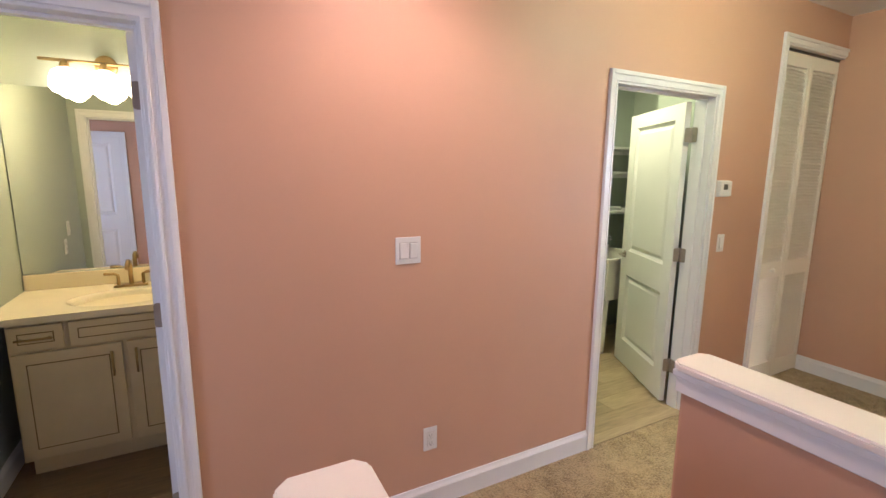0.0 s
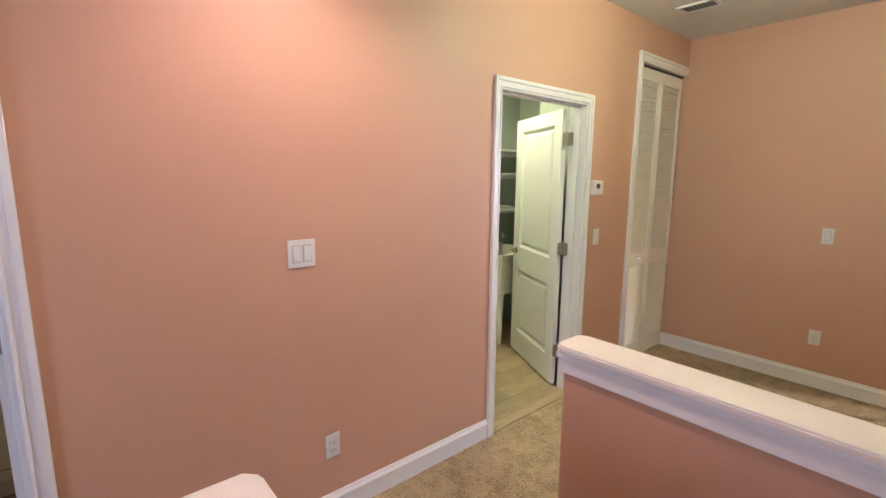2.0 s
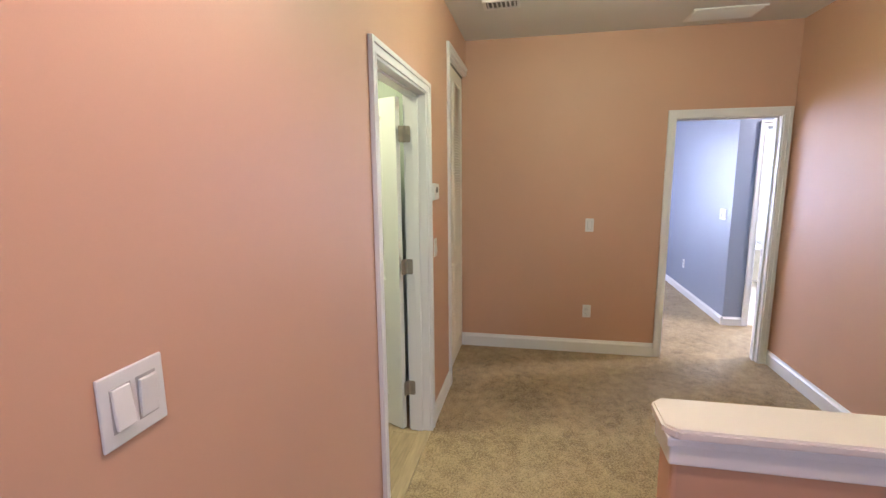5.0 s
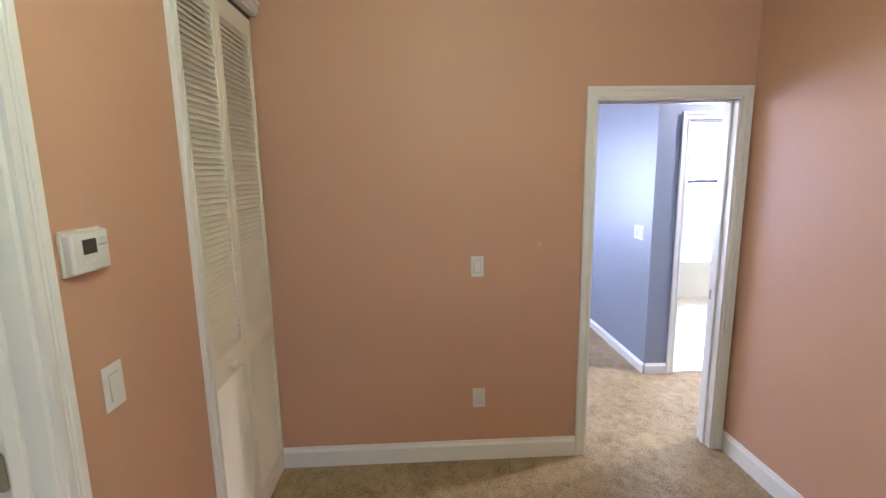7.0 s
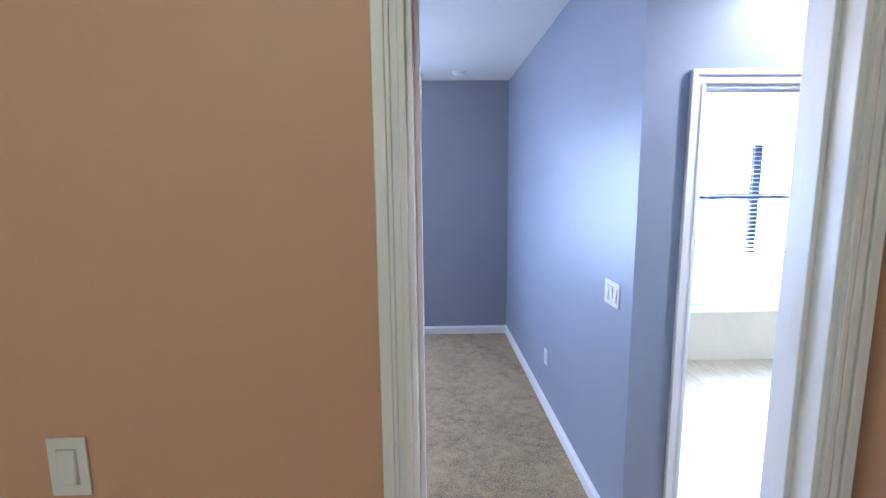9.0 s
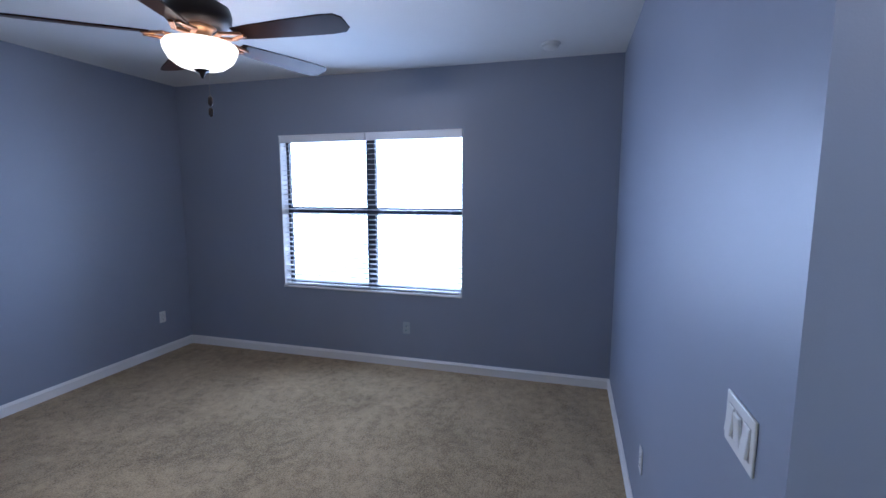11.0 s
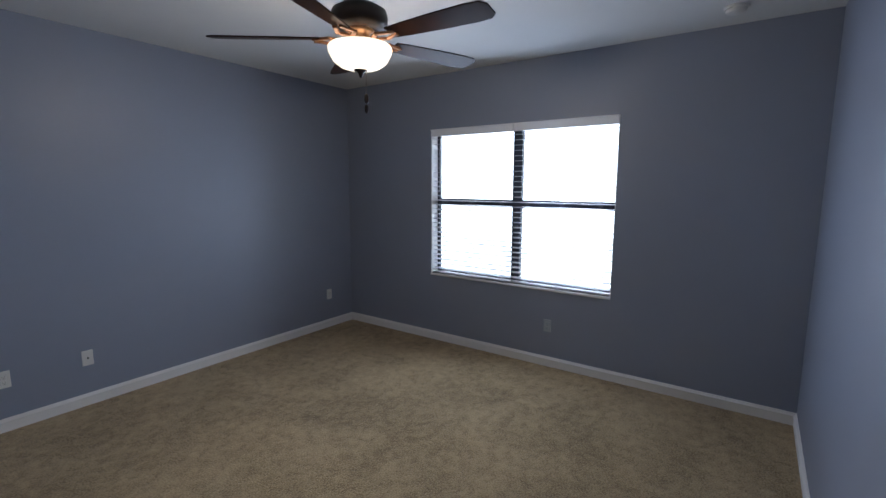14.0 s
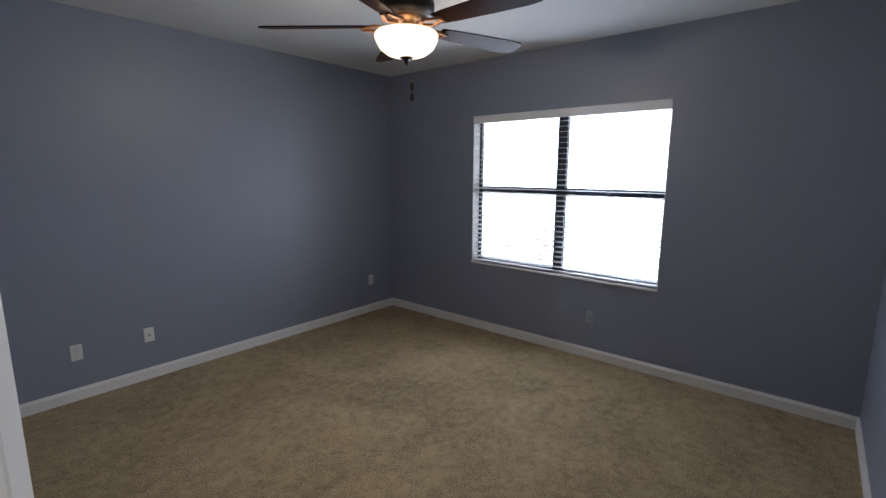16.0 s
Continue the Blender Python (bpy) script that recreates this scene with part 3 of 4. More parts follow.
PLATE = bpy.data.materials["white_plastic"]
thermostat = thing("thermostat", (3.024, N, 1.496), "white square thermostat with a small dark display", "thermostat")
part("housing", boxes((2.964, 3.082, N - 0.028, N, 1.450, 1.545), bevel=0.006), PLATE, thermostat)
part("display", boxes((2.995, 3.038, N - 0.0295, N - 0.027, 1.492, 1.526), bevel=0.001), DARKP, thermostat, "dark display window")
for z in (1.519, 1.499):
    part("button", boxes((3.049, 3.067, N - 0.031, N - 0.027, z - 0.007, z + 0.007), bevel=0.002), PLATE, thermostat)
# shaded gap between the buttons, drawn as a grey line
part("button_gap", boxes((3.044, 3.074, N - 0.0288, N - 0.027, 1.5075, 1.5105)), SHADOWP, thermostat, "grey line painted for the shade between the buttons")
for x in (3.002, 3.016, 3.030, 3.058):
    part("button", boxes((x - 0.005, x + 0.005, N - 0.0300, N - 0.027, 1.468, 1.475), bevel=0.001), PLATE, thermostat)
part("back_plate", boxes((2.958, 3.088, N - 0.008, N, 1.446, 1.549), bevel=0.003), PLATE, thermostat)


# ---- ceiling fittings ----
def vent(x0, x1, y0, y1, slats, label, along="x"):
    v = thing("ceiling_vent", ((x0 + x1) / 2, (y0 + y1) / 2, H), label, "air vent")
    part("frame", boxes((x0, x0 + 0.022, y0, y1, H - 0.010, H), (x1 - 0.022, x1, y0, y1, H - 0.010, H), (x0 + 0.022, x1 - 0.022, y0, y0 + 0.022, H - 0.010, H), (x0 + 0.022, x1 - 0.022, y1 - 0.022, y1, H - 0.010, H), bevel=0.002), TRIM, v)
    # no duct is cut; a dark sheet paints its shade behind the slats
    part("backing", boxes((x0 + 0.02, x1 - 0.02, y0 + 0.02, y1 - 0.02, H - 0.002, H + 0.002)), DARKP, v, "dark sheet standing in for the shade of the duct")
    for k in range(slats):
        c = (y0 if along == "x" else x0) + 0.022 + (k + 0.5) * ((y1 - y0 if along == "x" else x1 - x0) - 0.044) / slats
        b = bmesh.new()
        if along == "x":
            box(b, x0 + 0.02, x1 - 0.02, -0.008, 0.008, -0.001, 0.001)
            b.transform(Matrix.Translation((0, c, H - 0.010)) @ Matrix.Rotation(radians(40), 4, "X"))
        else:
            box(b, -0.008, 0.008, y0 + 0.02, y1 - 0.02, -0.001, 0.001)
            b.transform(Matrix.Translation((c, 0, H - 0.010)) @ Matrix.Rotation(radians(40), 4, "Y"))
        part("slat", b, TRIM, v)


vent(3.50, 3.66, 1.40, 1.65, 7, "small white ceiling air register with dark gaps")
vent(3.98, 4.24, -0.26, 0.21, 9, "white ceiling return grille near the end wall", "y")
# the vestibule fitting is made up to go with its fill spot
for x, y in DOWNLIGHTS:
    rl = thing("recessed_light", (x, y, H), "round recessed ceiling light, lit warm; the vestibule one an added fill", "ceiling light", "hall ceiling lights")
    part("trim_ring", lathe([(0.060, 0), (0.062, -0.006), (0.085, -0.006), (0.090, 0)], (x, y, H), 32), TRIM, rl)
    part("lens", lathe([(0.058, 0), (0.058, -0.004)], (x, y, H), 32), GLOWR, rl, "glowing lens")
dome = thing("ceiling_light", (2.5, 0.80, H), "round flush dome ceiling light, lit warm", "ceiling light")
part("pan", lathe([(0.15, H), (0.15, H - 0.03), (0.13, H - 0.035)], (2.5, 0.80, 0), 32), NICKEL, dome)
glass = part("dome", lathe([(0.14, H - 0.03), (0.13, H - 0.08), (0.09, H - 0.115), (0.03, H - 0.13)], (2.5, 0.80, 0), 32), GLOW, dome, "glowing frosted dome")
glass.visible_shadow = False
smoke = thing("smoke_detector", (8.115, -0.153, H), "round white smoke detector on the ceiling", "smoke detector")
part("base", lathe([(0.070, 0), (0.070, -0.012), (0.064, -0.014)], (8.115, -0.153, H), 32), PLATE, smoke)
part("cover", lathe([(0.058, -0.012), (0.056, -0.030), (0.044, -0.038), (0.010, -0.040)], (8.115, -0.153, H), 32), PLATE, smoke)

# ---- ceiling fan ----
FX, FY = 6.495, 1.445
fan = thing("ceiling_fan", (FX, FY, H), "dark bronze ceiling fan with five walnut blades and a lit bowl", "ceiling fan")
part("canopy", lathe([(0.068, H), (0.066, H - 0.03), (0.040, H - 0.055), (0.016, H - 0.06)], (FX, FY, 0), 32), BRONZE, fan)
part("downrod", lathe([(0.012, H - 0.05), (0.012, 2.56)], (FX, FY, 0), 16), BRONZE, fan)
part("motor", lathe([(0.030, 2.575), (0.10, 2.57), (0.142, 2.545), (0.150, 2.51), (0.146, 2.475), (0.120, 2.455), (0.085, 2.45)], (FX, FY, 0), 40), BRONZE, fan, "dark bronze motor housing")
part("light_collar", lathe([(0.080, 2.452), (0.058, 2.438), (0.050, 2.415), (0.054, 2.395), (0.064, 2.376)], (FX, FY, 0), 36), mat("antique_copper", (0.75, 0.42, 0.20), 0.35, 0.8, vary=0.1, scale=20, bump=0.03), fan, "copper toned collar")
bowl = part("bowl", lathe([(0.120, 2.374), (0.160, 2.372), (0.169, 2.360), (0.165, 2.335), (0.144, 2.295), (0.106, 2.266), (0.060, 2.252), (0.018, 2.248)], (FX, FY, 0), 40), GLOW, fan, "glowing frosted glass bowl")
bowl.visible_shadow = False
part("finial", lathe([(0.040, 2.262), (0.036, 2.246), (0.014, 2.236), (0.012, 2.226), (0.004, 2.210)], (FX, FY, 0), 20), BRONZE, fan)
for i in range(5):
    a = radians(-17 + 72 * i)
    m = Matrix.Translation((FX, FY, 2.396)) @ Matrix.Rotation(a, 4, "Z")
    arm = bmesh.new()
    # forked blade iron round a diamond opening
    for p, q in (((0.09, 0.0), (0.155, 0.045)), ((0.09, 0.0), (0.155, -0.045)), ((0.155, 0.045), (0.235, 0.018)), ((0.155, -0.045), (0.235, -0.018))):
        d = Vector((q[0] - p[0], q[1] - p[1], 0))
        b = boxes((-0.010, d.length + 0.010, -0.011, 0.011, -0.006, 0.006), bevel=0.002)
        b.transform(Matrix.Translation((*p, 0)) @ Matrix.Rotation(math.atan2(d.y, d.x), 4, "Z"))
        tmp = bpy.data.meshes.new("t")
        b.to_mesh(tmp)
        arm.from_mesh(tmp)
        b.free()
        bpy.data.meshes.remove(tmp)
    arm.transform(m)
    iron = part("blade_iron", arm, IRON, fan)
    r0, r1 = 0.205, 0.785
    edge = [(r0, 0.048), (r0 + 0.10, 0.058), (r0 + 0.3, 0.070), (r1 - 0.10, 0.076), (r1 - 0.03, 0.070), (r1, 0.040)]
    outline = edge + [(x, -y) for x, y in reversed(edge)]
    b = prism(outline, 0.007, 0.014, 0.002)
    b.transform(m @ Matrix.Rotation(radians(-12), 4, "X"))
    part("blade", b, BLADE, fan, "dark walnut blade")
part("pull_chain", tube([(FX + 0.02, FY - 0.02, 2.26), (FX + 0.02, FY - 0.02, 2.12)], 0.0012, 6), NICKEL, fan, "thin pull chain")
part("pull_fob", lathe([(0.003, 2.13), (0.011, 2.12), (0.012, 2.09), (0.004, 2.078)], (FX + 0.02, FY - 0.02, 0), 14), BRONZE, fan)
part("pull_fob", lathe([(0.003, 2.074), (0.011, 2.065), (0.012, 2.038), (0.004, 2.026)], (FX + 0.02, FY - 0.02, 0), 14), BRONZE, fan)


# ---- windows ----
def window_blind(x, y0, y1, z0, z1):
    """A lowered slatted blind between y0 and y1 in the recess of a wall facing -x."""
    ym = (y0 + y1) / 2
    bl = thing("window_blind", (x + 0.05, ym, z1), "white faux-wood blind, lowered with its slats open", "blind", "window blinds")
    val = part("valance", boxes((x - 0.012, x + 0.004, y0 + 0.002, y1 - 0.002, z1 - 0.070, z1 - 0.006), bevel=0.003), SLAT, bl)
    part("valance_lip", boxes((x - 0.020, x - 0.004, y0 + 0.002, y1 - 0.002, z1 - 0.010, z1 + 0.002), bevel=0.003), SLAT, val)
    part("headrail", boxes((x + 0.02, x + 0.07, y0 + 0.010, y1 - 0.004, z1 - 0.055, z1 - 0.012), bevel=0.002), SLAT, bl)
    sm = bmesh.new()
    box(sm, -0.025, 0.025, y0 + 0.006, y1 - 0.006, -0.002, 0.002)
    sm.transform(Matrix.Rotation(radians(-4), 4, "Y"))
    bmesh.ops.translate(sm, verts=sm.verts, vec=(0, -ym, 0))
    me = mesh_of("slat", sm, SLAT)
    n = round((z1 - z0 - 0.10) / 0.0475)
    for k in range(n):
        s = new("slat", me)
        s.parent = bl
        s.location = (0, 0, z0 + 0.03 + (k + 0.5) * (z1 - z0 - 0.10) / n - z1)
    part("bottom_rail", boxes((x + 0.026, x + 0.074, y0 + 0.006, y1 - 0.006, z0 + 0.003, z0 + 0.018), bevel=0.003), SLAT, bl)
    for f in (0.14, 0.5, 0.86):
        yy = y0 + f * (y1 - y0)
        for dx in (0.024, 0.076):
            part("ladder_cord", tube([(x + dx, yy, z0 + 0.015), (x + dx, yy, z1 - 0.05)], 0.0014, 5), SLAT, bl)
    part("tilt_wand", tube([(x + 0.012, y1 - 0.10, z1 - 0.06), (x + 0.012, y1 - 0.10, z1 - 0.62)], 0.004, 8), SLAT, bl)


def window(name, x, y0, y1, z0, z1, label, depth=0.15, mullion=True, slats=True):
    """A recessed twin sash window in a wall facing -x, with its sill and opened blind."""
    ym, zm = (y0 + y1) / 2, (z0 + z1) / 2
    w = thing(name, (x, ym, z0), label, "window", kind="structure")
    xf = x + 0.105
    fr = part("window_frame", boxes((xf, xf + 0.04, y0, y0 + 0.034, z0, z1), (xf, xf + 0.04, y1 - 0.034, y1, z0, z1), (xf, xf + 0.04, y0 + 0.034, y1 - 0.034, z0, z0 + 0.024), (xf, xf + 0.04, y0 + 0.034, y1 - 0.034, z1 - 0.05, z1), bevel=0.002), FRAME, w, "dark bronze aluminium frame")
    part("mullion", boxes((xf - 0.01, xf + 0.045, ym - 0.045, ym + 0.045, z0 + 0.024, z1 - 0.05), bevel=0.003), FRAME, w)
    for a, b in ((y0 + 0.034, ym - 0.045), (ym + 0.045, y1 - 0.034)):
        part("meeting_rail", boxes((xf - 0.005, xf + 0.04, a, b, zm - 0.016, zm + 0.046), bevel=0.002), FRAME, w)
        for c, d in ((z0 + 0.024, zm - 0.016), (zm + 0.046, z1 - 0.05)):
            p = part("pane", boxes((xf + 0.015, xf + 0.019, a, b, c, d)), GLASS, w, "clear glass")
            p.visible_shadow = False
    part("window_sill", boxes((x - 0.022, x + 0.105, y0, y1, z0 - 0.020, z0), bevel=0.005), TRIM, w, "white sill")
    part("reveal", boxes((x + 0.001, x + 0.105, y0, y0 + 0.006, z0, z1), (x + 0.001, x + 0.105, y1 - 0.006, y1, z0, z1), (x + 0.001, x + 0.105, y0 + 0.006, y1 - 0.006, z1 - 0.006, z1)), TRIM, w, "white painted reveal")
    for b0, b1 in ((y0, ym), (ym, y1)):
        window_blind(x, b0 + 0.002, b1 - 0.002, z0, z1)
    return w


window("window_1", BX, 0.584, 2.432, 0.724, 2.196, "wide twin window, overexposed daylight behind a blind")
window("window_2", BX, -4.2, -2.80, 0.85, 2.12, "bathroom window above the tub, bright daylight")
w3 = thing("window_3", (-2.26, 0.6, 0.9), "plain hall window behind the walker", "window", kind="structure")
part("window_frame", boxes((-2.31, -2.27, 0.1, 0.15, 0.9, 2.1), (-2.31, -2.27, 1.05, 1.1, 0.9, 2.1), (-2.31, -2.27, 0.15, 1.05, 0.9, 0.95), (-2.31, -2.27, 0.15, 1.05, 2.05, 2.1), bevel=0.002), TRIM, w3)
structure("backdrop", boxes((60, 60.2, -90, 80, -50, 60)), BRIGHT, "bright washed-out daylight far outside", "backdrop")

# ---- bathroom vanity ----
van = thing("vanity_cabinet", (-0.2, 3.27, 0), "cream glazed vanity cabinet with brass pulls", "vanity")
vx0, vx1, vy0, vy1 = -0.80, 0.36, 2.985, 3.598
part("body", boxes((vx0, vx1, vy0, vy1, 0.10, 0.835), bevel=0.002), CABINET, van)
part("toe_kick", boxes((vx0 + 0.02, vx1, vy0 + 0.05, vy1, 0, 0.10)), CABINET, van)


def front(x0, x1, z0, z1, kind, pull):
    d = part(kind, boxes((x0, x1, vy0 - 0.020, vy0 - 0.001, z0, z1), bevel=0.003), CABINET, van)
    i = 0.055 if z1 - z0 > 0.3 else 0.036
    part("glaze_line", boxes((x0 + i, x1 - i, vy0 - 0.0212, vy0 - 0.0195, z0 + i, z1 - i)), GLAZE, d, "brown glaze line round the panel")
    part("panel", boxes((x0 + i + 0.005, x1 - i - 0.005, vy0 - 0.0225, vy0 - 0.0205, z0 + i + 0.005, z1 - i - 0.005), bevel=0.001), CABINET, d)
    if pull:
        (a, b) = pull
        u = Vector((b[0] - a[0], 0, b[1] - a[1])).normalized() * 0.018
        A, B = Vector((a[0], 0, a[1])), Vector((b[0], 0, b[1]))
        y, yo = vy0 - 0.020, vy0 - 0.050
        bar = tube([A - u + Vector((0, yo, 0)), B + u + Vector((0, yo, 0))], 0.006)
        for p in (A, B):
            t = tube([p + Vector((0, y, 0)), p + Vector((0, yo, 0))], 0.005)
            tmp = bpy.data.meshes.new("t")
            t.to_mesh(tmp)
            bar.from_mesh(tmp)
            t.free()
            bpy.data.meshes.remove(tmp)
        part("pull", bar, BRASS, d, "brushed brass bar pull")


front(-0.790, -0.575, 0.695, 0.822, "drawer", ((-0.740, 0.760), (-0.630, 0.760)))
front(-0.553, 0.075, 0.695, 0.822, "false_drawer", None)
front(-0.790, -0.340, 0.115, 0.680, "cabinet_door", ((-0.382, 0.53), (-0.382, 0.63)))
front(-0.318, 0.075, 0.115, 0.680, "cabinet_door", ((-0.276, 0.53), (-0.276, 0.63)))
front(0.095, 0.350, 0.115, 0.815, "cabinet_door", None)
top = thing("countertop", (-0.2, 3.27, 0.835), "cream cultured marble top with a moulded oval basin", "countertop")
bm = bmesh.new()
cx, cy, rx, ry, seg = -0.34, 3.21, 0.265, 0.185, 40
tx0, tx1, ty0, ty1, tz = -0.876, 0.39, 2.950, 3.598, 0.870
ring = [bm.verts.new((cx + rx * math.cos(2 * math.pi * i / seg), cy + ry * math.sin(2 * math.pi * i / seg), tz)) for i in range(seg)]
outer = []
for i in range(seg):
    c, s = math.cos(2 * math.pi * i / seg), math.sin(2 * math.pi * i / seg)
    k = min((tx1 - cx if c > 0 else cx - tx0) / max(abs(c), 1e-6), (ty1 - cy if s > 0 else cy - ty0) / max(abs(s), 1e-6))
    outer.append(bm.verts.new((cx + k * c, cy + k * s, tz)))
low = [bm.verts.new((v.co.x, v.co.y, 0.836)) for v in outer]
rings = [ring]
for f, d in ((0.94, 0.012), (0.82, 0.06), (0.6, 0.10), (0.3, 0.125), (0.08, 0.13)):
    rings.append([bm.verts.new((cx + f * rx * math.cos(2 * math.pi * i / seg), cy + f * ry * math.sin(2 * math.pi * i / seg), tz - d)) for i in range(seg)])
for a, b in zip([low, outer, *rings], [outer, *rings]):
    for i in range(seg):
        bm.faces.new((a[i], a[(i + 1) % seg], b[(i + 1) % seg], b[i]))
bm.faces.new(rings[-1])
bmesh.ops.recalc_face_normals(bm, faces=bm.faces)
part("basin_top", bm, MARBLE, top)
part("backsplash", boxes((tx0, tx1, 3.578, 3.598, tz + 0.0005, 0.965), bevel=0.004), MARBLE, top)
faucet = thing("faucet", (-0.335, 3.47, tz), "brushed brass centre-set faucet with two lever handles", "faucet")
part("base", boxes((-0.425, -0.245, 3.445, 3.50, tz, tz + 0.014), bevel=0.006), BRASS, faucet)
part("spout", tube([(-0.335, 3.475, tz + 0.01), (-0.335, 3.475, tz + 0.12), (-0.335, 3.465, tz + 0.155), (-0.335, 3.43, tz + 0.165), (-0.335, 3.385, tz + 0.150), (-0.335, 3.37, tz + 0.125)], 0.013, 14), BRASS, faucet)
for s in (-1, 1):
    part("lever", tube([(-0.335 + s * 0.065, 3.475, tz + 0.01), (-0.335 + s * 0.065, 3.475, tz + 0.075), (-0.335 + s * 0.085, 3.474, tz + 0.085), (-0.335 + s * 0.135, 3.47, tz + 0.088)], 0.0095, 12), BRASS, faucet)
mirror = thing("wall_mirror", (-0.2, 3.598, 0.97), "large frameless mirror above the vanity", "mirror")
part("glass", boxes((-0.872, 0.45, 3.590, 3.5985, 0.970, 2.045)), MIRROR, mirror)
vl = thing("vanity_light", (-0.36, 3.6, 2.19), "brass bar light with three glowing bell glass shades", "wall light")
back = lathe([(0.058, 0), (0.058, 0.012), (0.046, 0.020), (0.020, 0.024)], (0, 0, 0), 28)
back.transform(Matrix.Translation((-0.36, 3.599, 2.19)) @ Matrix.Rotation(radians(90), 4, "X"))
part("back_plate", back, BRASS, vl)
part("bar", tube([(-0.66, 3.53, 2.19), (-0.06, 3.53, 2.19)], 0.009, 12), BRASS, vl)
part("arm", tube([(-0.36, 3.595, 2.19), (-0.36, 3.53, 2.19)], 0.010, 12), BRASS, vl)
for x in (-0.54, -0.36, -0.18):
    part("socket", lathe([(0.012, 2.19), (0.022, 2.165), (0.024, 2.14)], (x, 3.50, 0), 20), BRASS, vl)
    sh = part("shade", lathe([(0.028, 2.145), (0.062, 2.125), (0.078, 2.08), (0.080, 2.035), (0.066, 2.015), (0.050, 2.005)], (x, 3.50, 0), 28), GLOWV, vl, "glowing bell glass shade")
    sh.visible_shadow = False
    part("holder", tube([(x, 3.53, 2.19), (x, 3.50, 2.188)], 0.008, 10), BRASS, vl)

# ---- laundry: shelves and utility sink ----
for z, n in ((1.245, 1), (1.605, 0), (1.83, 0)):
    sh = thing("wall_shelf", (3.45, 3.26, z), "white painted shelf on the laundry wall", "shelf", "laundry shelves")
    part("board", boxes((2.95, 3.948, 3.135, 3.398, z - 0.022, z), bevel=0.002), TRIM, sh)
    part("cleat", boxes((2.95, 3.948, 3.380, 3.398, z - 0.06, z - 0.022)), TRIM, sh)
papers = thing("paper_stack", (3.5, 3.26, 1.245), "small stack of white papers on the shelf", "papers")
for k, (a, r) in enumerate(((0, 0), (1, 8), (2, -6), (3, 14))):
    b = boxes((-0.11, 0.11, -0.08, 0.08, 0, 0.007), bevel=0.001)
    b.transform(Matrix.Translation((3.52, 3.26, 1.245 + 0.008 * a)) @ Matrix.Rotation(radians(r), 4, "Z"))
    part("sheets", b, PLATE, papers)
sink = thing("utility_sink", (3.38, 3.1, 0), "white plastic laundry tub on four legs", "sink")
sx0, sx1, sy0, sy1 = 3.10, 3.66, 2.83, 3.38
part("basin", boxes((sx0, sx1, sy0, sy0 + 0.02, 0.50, 0.86), (sx0, sx1, sy1 - 0.06, sy1, 0.50, 0.89), (sx0, sx0 + 0.02, sy0 + 0.02, sy1 - 0.06, 0.50, 0.86), (sx1 - 0.02, sx1, sy0 + 0.02, sy1 - 0.06, 0.50, 0.86), (sx0 + 0.02, sx1 - 0.02, sy0 + 0.02, sy1 - 0.06, 0.50, 0.52), bevel=0.004), ACRYL, sink)
part("rim", boxes((sx0 - 0.012, sx1 + 0.012, sy0 - 0.012, sy0 + 0.03, 0.845, 0.868), (sx0 - 0.012, sx0 + 0.03, sy0 + 0.03, sy1 - 0.06, 0.845, 0.868), (sx1 - 0.03, sx1 + 0.012, sy0 + 0.03, sy1 - 0.06, 0.845, 0.868), bevel=0.004), ACRYL, sink)
for x in (sx0 + 0.06, sx1 - 0.06):
    for y in (sy0 + 0.06, sy1 - 0.06):
        part("leg", lathe([(0.022, 0), (0.026, 0.02), (0.045, 0.50)], (x, y, 0), 4), ACRYL, sink)
tap = thing("laundry_faucet", (3.53, 3.345, 0.89), "chrome laundry faucet with a bent spout", "faucet")
part("base", boxes((3.45, 3.61, 3.322, 3.372, 0.89, 0.915), bevel=0.006), CHROME, tap)
part("spout", tube([(3.53, 3.345, 0.91), (3.53, 3.345, 0.97), (3.53, 3.315, 1.0), (3.53, 3.235, 1.0), (3.53, 3.205, 0.985), (3.53, 3.20, 0.96)], 0.010, 12), CHROME, tap)
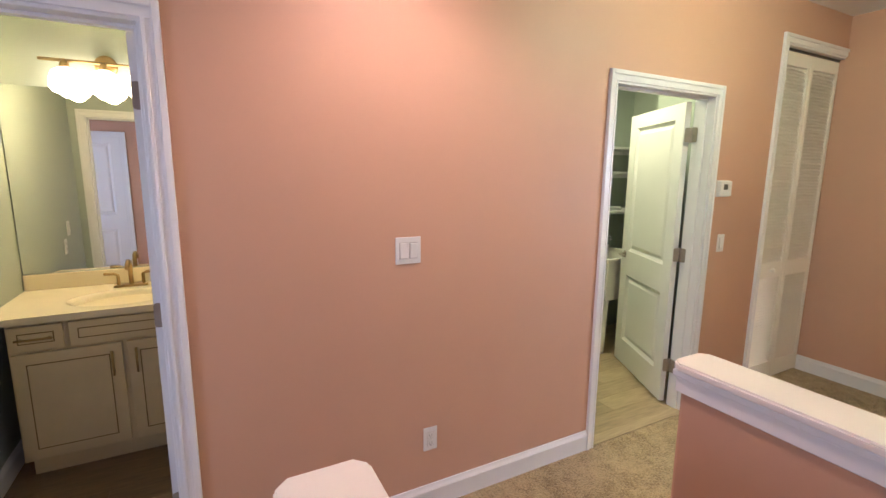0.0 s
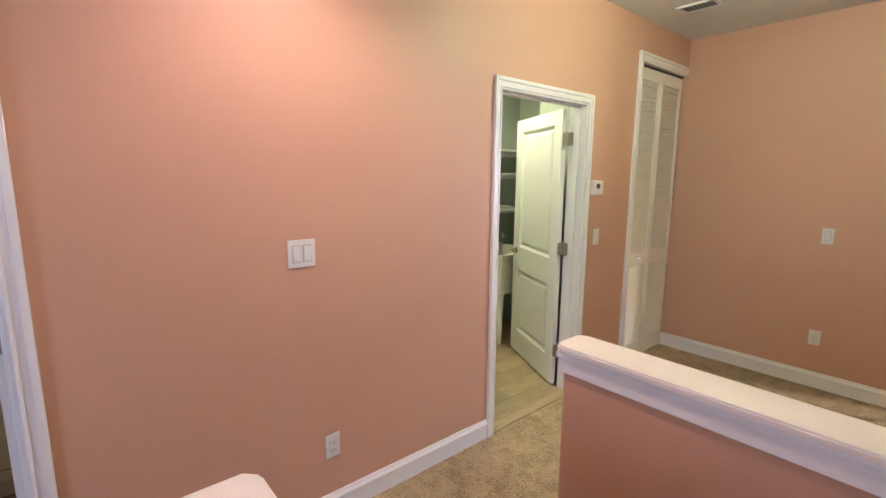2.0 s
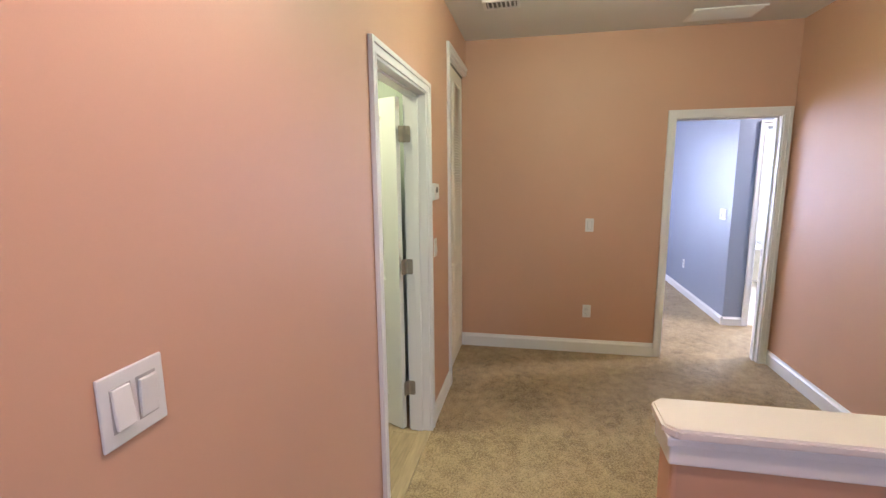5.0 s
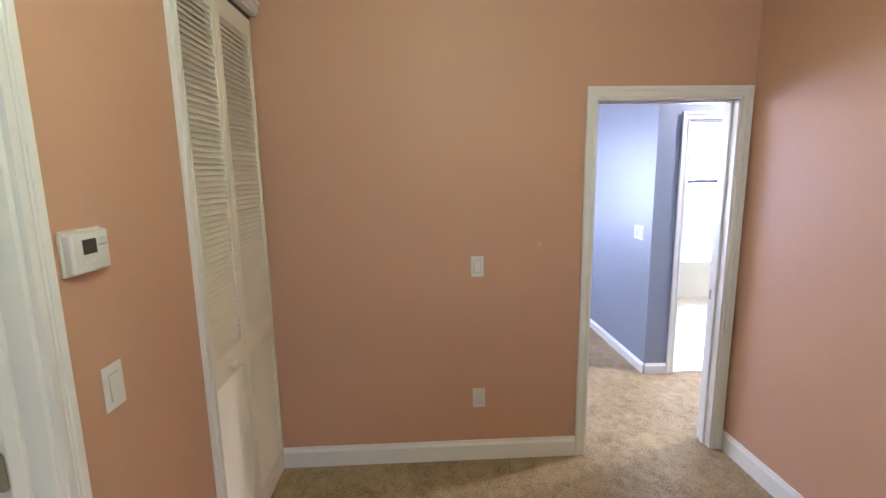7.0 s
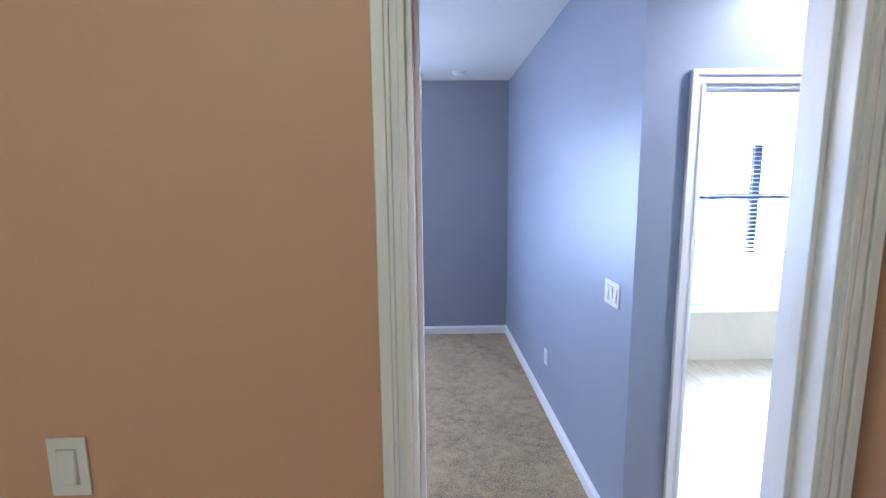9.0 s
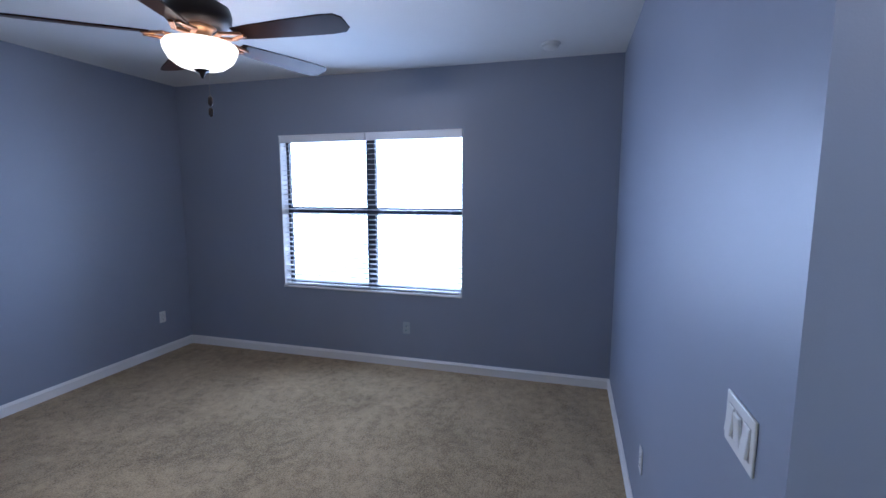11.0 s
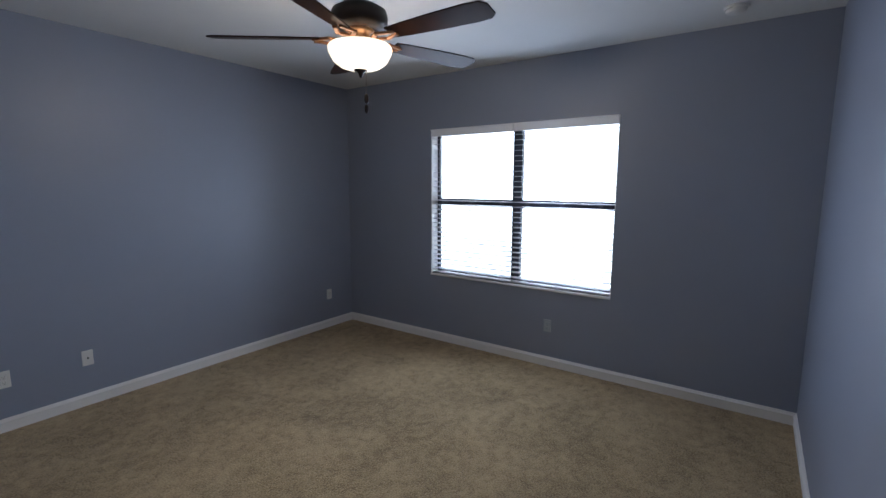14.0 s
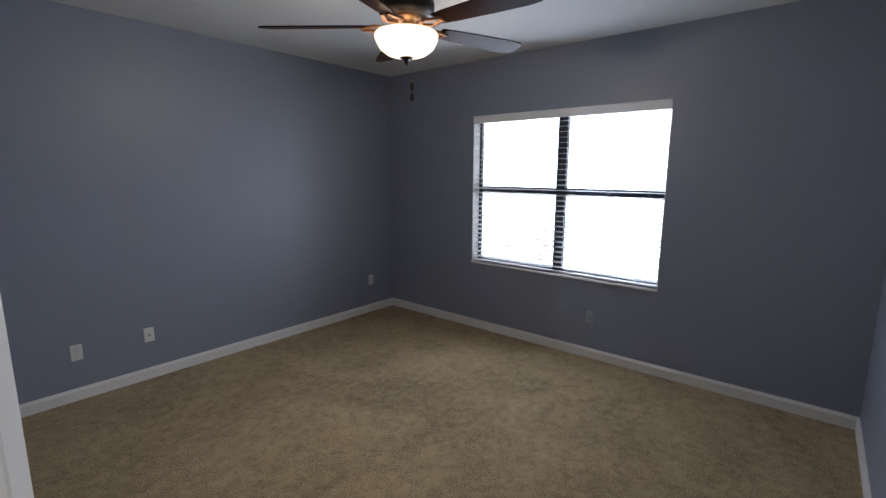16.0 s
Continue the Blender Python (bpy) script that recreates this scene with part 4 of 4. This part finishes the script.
for s in (-1, 1):
    part("handle", lathe([(0.010, 0.915), (0.012, 0.93), (0.024, 0.945), (0.020, 0.965)], (3.53 + s * 0.06, 3.345, 0), 14), CHROME, tap)
# unseen fitting, added to house the laundry fill lamp
laundry_fill = thing("ceiling_light", (2.62, 2.70, H), "flat square ceiling light, unseen, added to light the laundry", "ceiling light")
part("diffuser", boxes((2.42, 2.82, 2.50, 2.90, H - 0.05, H - 0.001), bevel=0.01), PLATE, laundry_fill)

# ---- tub in the far bathroom ----
tub = thing("bathtub", (8.0, -3.4, 0), "white soaking tub in a tiled deck under the window", "bathtub")
part("apron", boxes((7.58, 7.63, -4.27, -1.9, 0, 0.47), (7.63, BX - 0.002, -1.95, -1.9, 0, 0.47), bevel=0.003), mat("tan_stone_apron", (0.52, 0.46, 0.33), 0.4, vary=0.06, scale=3, bump=0.03), tub, "tan stone apron")
part("deck", boxes((7.55, 7.75, -4.27, -1.88, 0.47, 0.50), (8.30, BX - 0.002, -4.27, -1.88, 0.47, 0.50), (7.75, 8.30, -2.15, -1.88, 0.47, 0.50), bevel=0.004), ACRYL, tub)
part("basin", boxes((7.70, 7.75, -4.27, -2.15, 0.10, 0.56), (8.30, 8.35, -4.27, -2.15, 0.10, 0.56), (7.75, 8.30, -2.20, -2.15, 0.10, 0.56), (7.75, 8.30, -4.27, -2.20, 0.08, 0.12), bevel=0.01), ACRYL, tub)

# ---- single planks ----
for f, x0, x1, y0, y1, pw, pl, material, along_x, gap in FLOORS:
    one = mesh_of("plank", boxes((0, pl - gap, 0, pw - gap, -0.006, 0.0)), material)
    name = "plank"
    rows = int((y1 - y0) / pw)
    for r in range(rows + 1):
        off = (r * 0.37 % 1) * pl
        x = x0 - off
        while x < x1:
            a, b = max(x, x0), min(x + pl - gap, x1)
            c, d = y0 + r * pw, min(y0 + r * pw + pw - gap, y1)
            if b - a > 0.02 and d - c > 0.01:
                full = abs(b - a - (pl - gap)) < 1e-6 and abs(d - c - (pw - gap)) < 1e-6
                ob = new(name, one if full else mesh_of(name, boxes((0, b - a, 0, d - c, -0.006, 0.0)), material))
                ob.parent = f
                ob.location = (a, c, 0)
            x += pl
